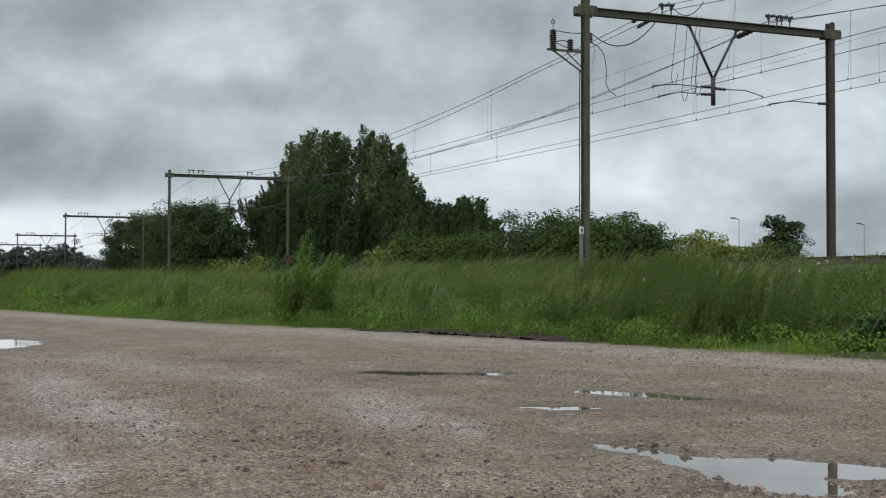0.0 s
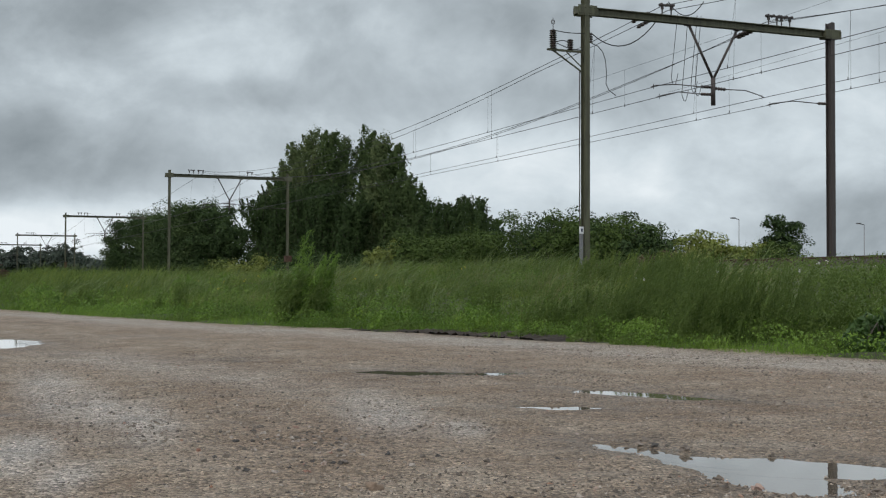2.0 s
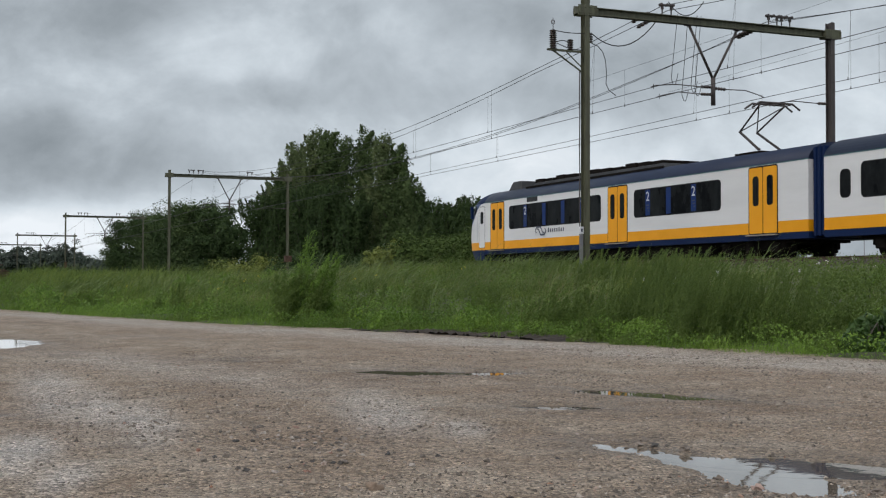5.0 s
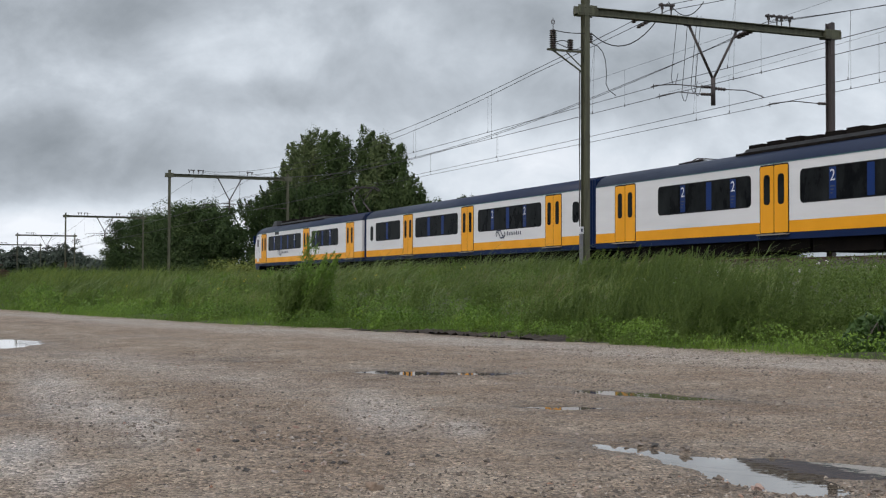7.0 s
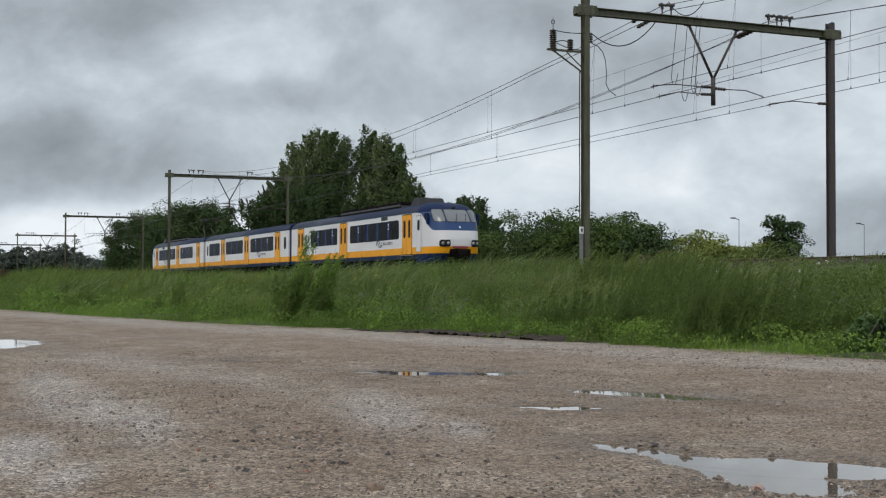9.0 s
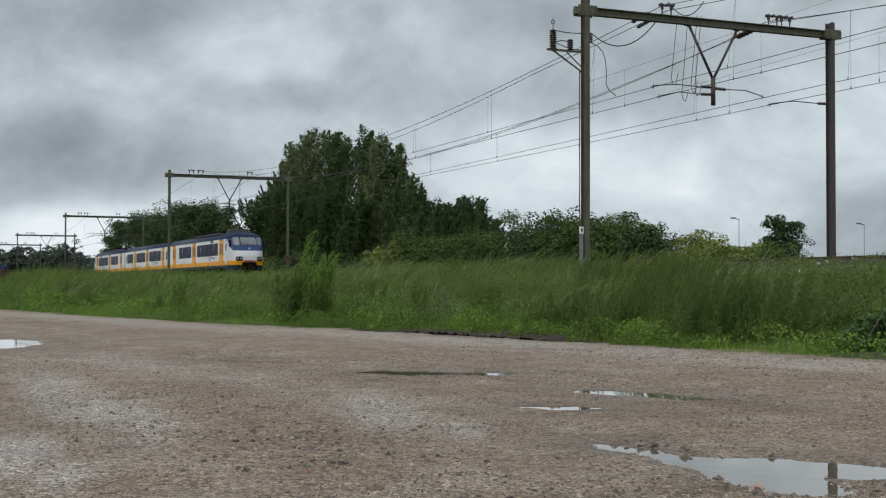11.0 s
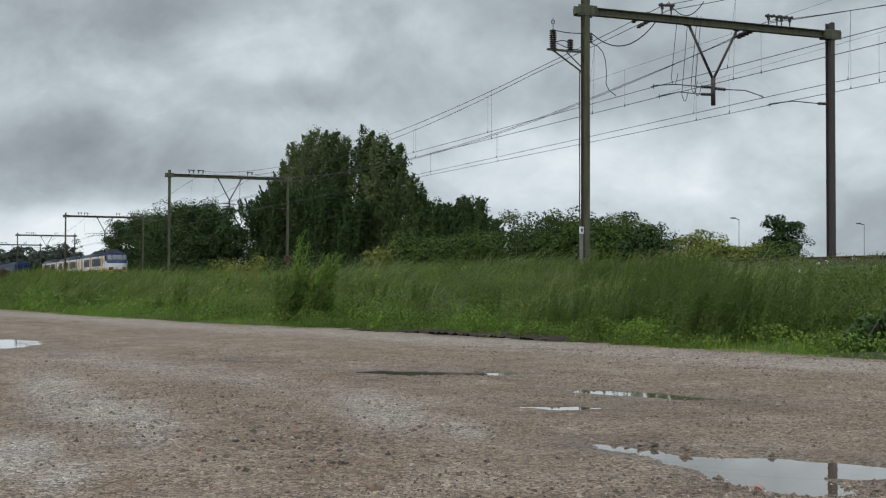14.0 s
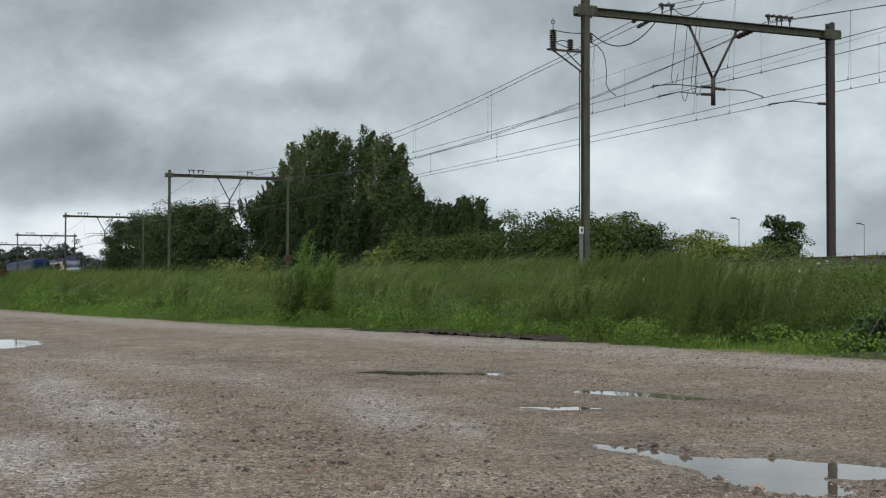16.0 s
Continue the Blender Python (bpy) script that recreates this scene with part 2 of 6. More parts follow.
def box(name, x0, x1, y0, y1, z0, z1, material, parent=None, label="", bevel=0.0):
    return part(name, add_box(bmesh.new(), x0, x1, y0, y1, z0, z1, bevel), material, parent, label)


def tube_np(paths, radius, sides=5):
    """Thin tubes along many polylines, as one set of vertices and faces."""
    V, F = [], []
    for pts in paths:
        pts = np.asarray(pts, float)
        n = len(pts)
        d = np.gradient(pts, axis=0)
        d /= np.linalg.norm(d, axis=1)[:, None] + 1e-9
        up = np.array([0, 0, 1.0]) if abs(d[0, 2]) < 0.9 else np.array([1.0, 0, 0])
        s = np.cross(d, up)
        s /= np.linalg.norm(s, axis=1)[:, None] + 1e-9
        u = np.cross(s, d)
        a = np.arange(sides) * 2 * np.pi / sides
        ring = pts[:, None, :] + radius * (np.cos(a)[None, :, None] * s[:, None, :] + np.sin(a)[None, :, None] * u[:, None, :])
        o = sum(len(v) for v in V)
        V.append(ring.reshape(-1, 3))
        for i in range(n - 1):
            for k in range(sides):
                k2 = (k + 1) % sides
                F.append((o + i * sides + k, o + i * sides + k2, o + (i + 1) * sides + k2, o + (i + 1) * sides + k))
    return np.concatenate(V), F


# ---- the lie of the land ----
RAIL_Z = 1.43
TRACKS = (22.50, 26.56)
EDGE_X = [-140, -60, -36.7, -27.0, -21.7, -18.6, -16.0, -13.6, -11.7, -10.2, -9.3, 0, 60]
EDGE_Y = [-12.0, -0.6, 2.7, 4.2, 5.25, 6.24, 6.95, 7.37, 7.7, 8.03, 8.35, 11.0, 26.0]


def edge_y(x):
    return np.interp(x, EDGE_X, EDGE_Y)


def land_z(x, y):
    """Height of the ground sheet: the lot, the verge that climbs to the track bed, and the land beyond."""
    x, y = np.asarray(x, float), np.asarray(y, float)
    e = np.minimum(edge_y(x), 15.0)
    up = np.clip((y - e) / (19.0 - e), 0, 1)
    z = np.where(y < e, -0.12 * np.clip((e - y) / 0.5, 0, 1), 1.12 * (up ** 1.25))
    z = np.where(y > 30.5, np.clip(1.12 - (y - 30.5) * 0.18, 0.2, None), z)
    return np.where(y > 200, 0.0, z)


# ---- sky backdrop: a far bank of drifting cloud ----
def sky_backdrop():
    n = Nodes("drifting_cloud")
    t, L = n.t, n.link
    sep = t.nodes.new("ShaderNodeSeparateXYZ")
    L(n.tc.outputs["Object"], sep.inputs[0])
    a = n.math("DIVIDE", sep.outputs["X"], sep.outputs["Y"])
    b = n.math("DIVIDE", sep.outputs["Z"], sep.outputs["Y"])
    bb = n.math("ADD", b, 0.10)
    comb = t.nodes.new("ShaderNodeCombineXYZ")
    L(n.math("DIVIDE", n.math("MULTIPLY", a, 0.32), bb), comb.inputs[0])
    L(n.math("DIVIDE", 0.10, bb), comb.inputs[1])
    flat = t.nodes.new("ShaderNodeCombineXYZ")
    L(a, flat.inputs[0])
    L(n.math("MULTIPLY", b, 1.3), flat.inputs[1])
    n1 = n.noise(4.2, 6, 0.55, vec=comb.outputs[0], dist=0.3)
    n2 = n.noise(7.5, 6, 0.55, vec=flat.outputs[0], dist=0.4)
    n3 = n.noise(30.0, 5, 0.6, vec=flat.outputs[0], dist=0.3)
    dens = n.math("ADD", n.math("MULTIPLY", n1, 0.22), n.math("ADD", n.math("MULTIPLY", n2, 0.78), n.math("MULTIPLY", n3, 0.18)))
    dens = n.math("SUBTRACT", dens, 0.553)
    # broad masses: (across, up, half width, half height, how much lighter or darker)
    for ca, cb, ra, rb, g in CLOUD_MASSES:
        dx = n.math("DIVIDE", n.math("SUBTRACT", a, ca), ra)
        dy = n.math("DIVIDE", n.math("SUBTRACT", b, cb), rb)
        r2 = n.math("ADD", n.math("MULTIPLY", dx, dx), n.math("MULTIPLY", dy, dy))
        w = n.math("DIVIDE", g, n.math("ADD", 1.0, n.math("MULTIPLY", r2, r2)))
        dens = n.math("ADD", dens, w)
    val = n.math("ADD", n.math("MULTIPLY", dens, 1.0), 0.5)
    col = n.ramp(val, [(0.15, (0.222, 0.26, 0.285)), (0.36, (0.325, 0.373, 0.405)), (0.54, (0.457, 0.52, 0.562)), (0.70, (0.622, 0.70, 0.747)), (0.90, (0.82, 0.885, 0.92))])
    em = t.nodes.new("ShaderNodeEmission")
    em.inputs["Strength"].default_value = 1.0
    L(col, em.inputs["Color"])
    L(em.outputs[0], t.nodes["Material Output"].inputs["Surface"])
    M["cloud"] = n.m
    az, el = np.radians(np.linspace(-62, 62, 63)), np.radians(np.linspace(-1.5, 58, 31))
    A, E = np.meshgrid(az, el)
    v = np.stack([np.sin(A) * np.cos(E), np.cos(A) * np.cos(E), np.sin(E)], -1).reshape(-1, 3) * 3500
    f = [(r * 63 + c, r * 63 + c + 1, (r + 1) * 63 + c + 1, (r + 1) * 63 + c) for r in range(30) for c in range(62)]
    ob = new("cloud_backdrop", mesh_np("cloud_backdrop", v, f, ["cloud"], smooth=True))
    ob.matrix_basis = SKY_AT(0.0)
    return tagged(ob, "grey overcast cloud bank drifting over the whole horizon", "sky", kind="structure")


def SKY_AT(t):
    return Matrix.Translation((0, 0, 0.65)) @ Matrix.Rotation(-YAW - radians(0.17 * t), 4, "Z")


CLOUD_MASSES = [(-0.31, 0.205, 0.09, 0.040, -0.17), (-0.20, 0.222, 0.08, 0.020, -0.05), (-0.165, 0.180, 0.045, 0.035, 0.20), (-0.24, 0.185, 0.04, 0.025, 0.12), (-0.165, 0.150, 0.035, 0.012, -0.10),
                (-0.28, 0.098, 0.12, 0.028, -0.20), (-0.33, 0.042, 0.22, 0.022, 0.30), (-0.165, 0.122, 0.05, 0.02, 0.10), (0.02, 0.213, 0.05, 0.02, -0.12), (-0.04, 0.147, 0.05, 0.018, -0.04),
                (0.05, 0.145, 0.08, 0.020, -0.10), (0.03, 0.09, 0.10, 0.03, 0.14), (0.20, 0.10, 0.18, 0.05, 0.17), (0.12, 0.2, 0.08, 0.03, -0.05), (0.34, 0.045, 0.09, 0.035, -0.17)]
cloud_backdrop = sky_backdrop()

# ---- ground ----
PUDDLES = [  # x, y, half length, half width, turn in degrees, depth
    (-4.39, 2.76, 0.35, 0.075, 9, 0.044), (-3.90, 2.97, 0.31, 0.165, 38, 0.05), (-3.62, 2.76, 0.29, 0.14, 2, 0.05), (-3.70, 3.24, 0.22, 0.13, 45, 0.045),
    (-6.90, 4.17, 0.36, 0.16, 20, 0.042), (-6.42, 4.40, 0.36, 0.10, 22, 0.043), (-6.22, 3.36, 0.22, 0.095, 45, 0.041),
    (-9.12, 3.72, 0.50, 0.21, 60, 0.045), (-8.83, 4.25, 0.20, 0.15, 60, 0.042), (-15.3, 1.22, 0.95, 0.26, -6, 0.05), (-11.2, 2.74, 0.26, 0.11, 25, 0.038)]
BROWN = [  # damp brown earth showing through: x, y, half length, half width, turn, strength
    (-7.2, 0.72, 2.0, 0.16, 178, 0.9), (-5.2, 1.75, 0.9, 0.40, 160, 1.0), (-7.6, 1.75, 1.6, 0.28, 174, 0.7), (-5.6, 3.5, 1.2, 0.5, 160, 0.7), (-5.3, 4.4, 1.4, 0.5, 30, 0.8), (-8.6, 3.4, 1.2, 0.5, 40, 0.6),
    (-11.5, 2.2, 2.2, 0.6, 10, 0.6), (-4.2, 2.2, 0.5, 0.3, 20, 0.7), (-4.0, 1.2, 0.5, 0.2, 160, 0.7)]
PALE = [  # dried, dusty stretches: x, y, half length, half width, turn
    (-8.2, 0.92, 1.9, 0.20, 176, 1.0), (-6.3, 1.12, 0.9, 0.16, 172, 1.0), (-5.3, 0.48, 0.7, 0.13, 172, 1.0), (-4.5, 0.55, 0.35, 0.10, 165, 0.8), (-6.4, 2.38, 1.1, 0.22, 165, 1.0), (-5.4, 2.4, 0.4, 0.12, 160, 1.0),
    (-11.0, 1.9, 3.0, 0.5, 8, 0.5), (-7.1, 1.02, 1.1, 0.14, 173, 1.0), (-14.5, 6.1, 6.0, 0.7, 12, 0.75), (-9.6, 7.0, 3.0, 0.8, 14, 0.7), (-25.0, 3.6, 9.0, 0.7, 10, 0.7)]


def vnoise(x, y, s, seed=0.0):
    """Smooth value noise on arrays."""
    x, y = np.asarray(x) * s + seed * 17.3 + 1000, np.asarray(y) * s + seed * 9.1 + 1000
    xi, yi = np.floor(x), np.floor(y)
    fx, fy = x - xi, y - yi
    fx, fy = fx * fx * (3 - 2 * fx), fy * fy * (3 - 2 * fy)
    h = lambda i, j: (np.sin(i * 127.1 + j * 311.7 + seed) * 43758.5453) % 1.0
    return (h(xi, yi) * (1 - fx) + h(xi + 1, yi) * fx) * (1 - fy) + (h(xi, yi + 1) * (1 - fx) + h(xi + 1, yi + 1) * fx) * fy


def ell(x, y, cx, cy, rx, ry, deg):
    c, s = math.cos(radians(deg)), math.sin(radians(deg))
    dx, dy = x - cx, y - cy
    return ((dx * c + dy * s) / rx) ** 2 + ((-dx * s + dy * c) / ry) ** 2


def lot_z(x, y):
    z = 0.010 * (vnoise(x, y, 0.7, 1) - 0.5) + 0.012 * (vnoise(x, y, 3.1, 2) - 0.5) + 0.011 * (vnoise(x, y, 7.0, 3) - 0.5) + 0.006 * (vnoise(x, y, 19.0, 4) - 0.5) + 0.006
    for cx, cy, rx, ry, a, d in PUDDLES:
        e = ell(x, y, cx, cy, rx, ry, a)
        z = z - (d * 0.8) * np.exp(-e * 0.9)
    return z


def steps(*runs):
    out = [runs[0][0]]
    for a, b, s in runs:
        out += list(np.linspace(a, b, max(2, int(round((b - a) / s)) + 1))[1:])
    return np.array(out)


def grid(xs, ys, zf, keep=None):
    X, Y = np.meshgrid(xs, ys)
    V = np.stack([X, Y, zf(X, Y)], -1).reshape(-1, 3)
    i = np.arange(len(xs) * len(ys)).reshape(len(ys), len(xs))
    F = np.stack([i[:-1, :-1], i[:-1, 1:], i[1:, 1:], i[1:, :-1]], -1).reshape(-1, 4)
    if keep is not None:
        c = V[F].mean(1)
        F = F[keep(c[:, 0], c[:, 1])]
    return V, F


def lay_ground():
    xs = steps((-4500, -500, 500), (-500, -150, 25), (-150, -60, 3), (-60, 10, 0.5), (10, 100, 6), (100, 4500, 550))
    ys = steps((-4500, -300, 600), (-300, -20, 20), (-20, 0, 1.0), (0, 19, 0.4), (19, 36, 0.5), (36, 120, 6), (120, 400, 40), (400, 4500, 512))
    zf = lambda x, y: land_z(x, y) + np.where((y > edge_y(x)) & (y < 19), 0.10 * (vnoise(x, y, 0.9, 5) - 0.4), 0)
    ob = new("ground", mesh_np("ground", *grid(xs, ys, zf), ["soil"], smooth=True))
    tagged(ob, "flat ground rising in a grassy verge to the railway", "ground", kind="structure")
    xs = steps((-140, -45, 1.0), (-45, -20, 0.3), (-20, -12, 0.1), (-12, -2.4, 0.045), (-2.4, 3, 0.3), (3, 40, 1.0))
    ys = steps((-40, -3, 1.0), (-3, -0.5, 0.1), (-0.5, 5.2, 0.045), (5.2, 9, 0.1), (9, 22, 0.5))
    V, F = grid(xs, ys, lot_z, lambda x, y: y < edge_y(x) + 0.12 + 0.5 * (vnoise(x, y, 0.8, 6) - 0.5))
    me = mesh_np("gravel_lot", V, F, ["lot"], smooth=True)
    damp = np.clip((0.004 - V[:, 2]) / 0.014, 0, 1)
    for cx, cy, rx, ry, a, d in PUDDLES:
        damp = np.maximum(damp, 0.9 * np.exp(-ell(V[:, 0], V[:, 1], cx, cy, rx * 1.25 + 0.1, ry * 1.6 + 0.12, a) * 0.6) * (0.4 + 0.9 * vnoise(V[:, 0], V[:, 1], 4.0, 12)))
    damp = np.clip(damp, 0, 1)
    pale = np.zeros(len(V))
    for cx, cy, rx, ry, a, g in PALE:
        pale = np.maximum(pale, g * np.exp(-ell(V[:, 0], V[:, 1], cx, cy, rx, ry, a) ** 1.5 * 0.8))
    pale *= 0.40 + 0.5 * vnoise(V[:, 0], V[:, 1], 2.3, 8) + 0.25 * vnoise(V[:, 0], V[:, 1], 9.0, 18)
    brown = np.zeros(len(V))
    for cx, cy, rx, ry, a, g in BROWN:
        brown = np.maximum(brown, g * np.exp(-ell(V[:, 0], V[:, 1], cx, cy, rx, ry, a) ** 1.2 * 0.8))
    brown *= 0.3 + 0.8 * vnoise(V[:, 0], V[:, 1], 3.1, 15)
    for key, arr in (("damp", damp), ("pale", pale), ("brown", brown)):
        me.attributes.new(key, "FLOAT", "POINT").data.foreach_set("value", arr.astype(np.float32))
    tagged(new("gravel_lot", me), "wet pitted gravel lot with dusty pale patches", "gravel lot", kind="structure")


def lay_puddles():
    for cx, cy, rx, ry, a, d in PUDDLES:
        ang = np.linspace(0, 2 * np.pi, 33)[:-1]
        c, s = math.cos(radians(a)), math.sin(radians(a))
        px, py = rx * 1.5 * np.cos(ang), ry * 1.5 * np.sin(ang)
        v = np.stack([px * c - py * s, px * s + py * c, 0 * px], -1)
        ob = new("puddle", mesh_np("puddle", v, [tuple(range(32))], ["water"]))
        # the level stands below the lot's mean, so that only the hollows hold water
        ob.location = (cx, cy, -0.0062 - 0.0002 * PUDDLES.index((cx, cy, rx, ry, a, d)))
        tagged(ob, "shallow rain puddle reflecting grey sky on the gravel", "puddle", "rain puddles")


lay_ground()
lay_puddles()


# ---- railway ----
def extrude_x(name, prof, x0, x1, mats, closed=True, n=2):
    prof = np.array(prof, float)
    k = len(prof)
    xs = np.linspace(x0, x1, n)
    V = np.concatenate([np.column_stack([np.full(k, x), prof]) for x in xs])
    F = [(i * k + j, i * k + (j + 1) % k, (i + 1) * k + (j + 1) % k, (i + 1) * k + j) for i in range(n - 1) for j in range(k if closed else k - 1)]
    if closed:
        F += [tuple(range(k))[::-1], tuple((n - 1) * k + j for j in range(k))]
    return mesh_np(name, V, F, mats)


def stones_np(pos, size, rng, flat=0.7):
    """Rough six-cornered pebbles."""
    n = len(pos)
    base = np.array([[1, 0, 0], [-1, 0, 0], [0, 1, 0], [0, -1, 0], [0, 0, 1], [0, 0, -1]], float)
    fc = np.array([[0, 2, 4], [2, 1, 4], [1, 3, 4], [3, 0, 4], [2, 0, 5], [1, 2, 5], [3, 1, 5], [0, 3, 5]])
    sc = size[:, None, None] * (0.65 + 0.7 * rng.random((n, 6, 1)))
    v = base[None] * sc + rng.normal(0, 0.22, (n, 6, 3)) * size[:, None, None]
    v[:, :, 2] *= flat
    a = rng.random(n) * 6.283
    c, s = np.cos(a)[:, None], np.sin(a)[:, None]
    v = np.stack([v[:, :, 0] * c - v[:, :, 1] * s, v[:, :, 0] * s + v[:, :, 1] * c, v[:, :, 2]], -1)
    v += pos[:, None, :]
    return v.reshape(-1, 3), (fc[None] + (np.arange(n) * 6)[:, None, None]).reshape(-1, 3)


def railway():
    rng = np.random.default_rng(3)
    V, F = grid(steps((-900, -120, 20), (-120, 0, 1.0), (0, 60, 6)), np.array([18.9, 19.6, 20.5, 21, 22.5, 24.5, 26.5, 28.2, 28.7, 29.6, 30.4]),
                lambda x, y: np.interp(y, [18.9, 19.6, 20.5, 28.7, 29.6, 30.4], [0.8, 1.12, 1.30, 1.30, 1.12, 0.8]) + 0.05 * (vnoise(x, y, 1.5, 9) - 0.5))
    tagged(new("ballast_bed", mesh_np("ballast_bed", V, F, ["ballast"], smooth=True)), "bed of brown crushed stone ballast under the tracks", "track bed", kind="structure")
    n = 11000
    x = -17 - 73 * rng.random(n) ** 1.9
    y = 18.95 + 11.1 * rng.random(n) ** 2.0
    z = np.interp(y, [18.9, 19.6, 20.5, 28.7, 29.6, 30.4], [0.8, 1.12, 1.30, 1.30, 1.12, 0.8])
    tagged(new("ballast_stones", mesh_np("ballast_stones", *stones_np(np.stack([x, y, z], -1), 0.03 + 0.035 * rng.random(n), rng, 0.9), ["shoulder_stone"])),
           "loose brown ballast stones on the shoulder of the track", "ballast", kind="stuff")
    prof = [(-0.07, 0), (0.07, 0), (0.07, 0.015), (0.012, 0.03), (0.012, 0.115), (0.035, 0.12), (0.035, 0.15), (-0.035, 0.15), (-0.035, 0.12), (-0.012, 0.115), (-0.012, 0.03), (-0.07, 0.015)]
    for yc in TRACKS:
        tr = tagged(empty("railway_track", pose(0, yc, RAIL_Z - 0.15)), "straight steel rails on concrete sleepers in ballast", "railway track", "railway tracks")
        for s in (-1, 1):
            ob = new("rail", extrude_x("rail", prof, -900, 60, ["rust"]))
            ob.parent, ob.location = tr, (0, s * 0.7535, 0)
            ob = new("rail_head", extrude_x("rail_head", [(-0.03, 0.1505), (0.03, 0.1505), (0.03, 0.153), (-0.03, 0.153)], -900, 60, ["railtop"]))
            ob.parent, ob.location = tr, (0, s * 0.7535, 0)
        xs = np.arange(-130, 0, 0.6)
        c = np.array([[x, y, z] for z in (-0.12, 0.0) for y in (-1.3, 1.3) for x in (-0.13, 0.13)])
        f = np.array([[0, 2, 3, 1], [4, 5, 7, 6], [0, 1, 5, 4], [2, 6, 7, 3], [0, 4, 6, 2], [1, 3, 7, 5]])
        V = (c[None] + np.stack([xs, 0 * xs, 0 * xs - 0.002], -1)[:, None, :]).reshape(-1, 3)
        ob = new("sleepers", mesh_np("sleepers", V, (f[None] + (np.arange(len(xs)) * 8)[:, None, None]).reshape(-1, 4), ["sleeper"]))
        ob.parent = tr
        tagged(ob, kind="stuff")


railway()

# ---- overhead line ----
PORTALS = [-35.35, -101.2, -166.6, -233.4, -290.0]
MAST_Y = (19.89, 29.44)
BEAM_Z = 9.29
CONTACT_Z = 6.72


def h_mast(name, y, z0, z1, parent, material, w=0.29, b=0.165):
    bm = bmesh.new()
    for sx in (-1, 1):
        add_box(bm, sx * (w / 2 - 0.009) - 0.009, sx * (w / 2 - 0.009) + 0.009, y - b / 2, y + b / 2, z0, z1)
    add_box(bm, -w / 2 + 0.018, w / 2 - 0.018, y - 0.006, y + 0.006, z0, z1)
    return part(name, bm, material, parent)


def insulator(name, a, b, parent, r=0.055, n=5):
    """A string of ceramic discs on a rod from a to b."""
    bm, a, b = bmesh.new(), Vector(a), Vector(b)
    add_rod(bm, a, b, 0.02)
    for i in range(n):
        c = a.lerp(b, (i + 0.5) / n)
        d = (b - a).normalized() * (b - a).length / n * 0.3
        add_rod(bm, c - d, c + d, r, r * 0.6, 10)
    return part(name, bm, "ceramic", parent, "dark ceramic insulator", True)


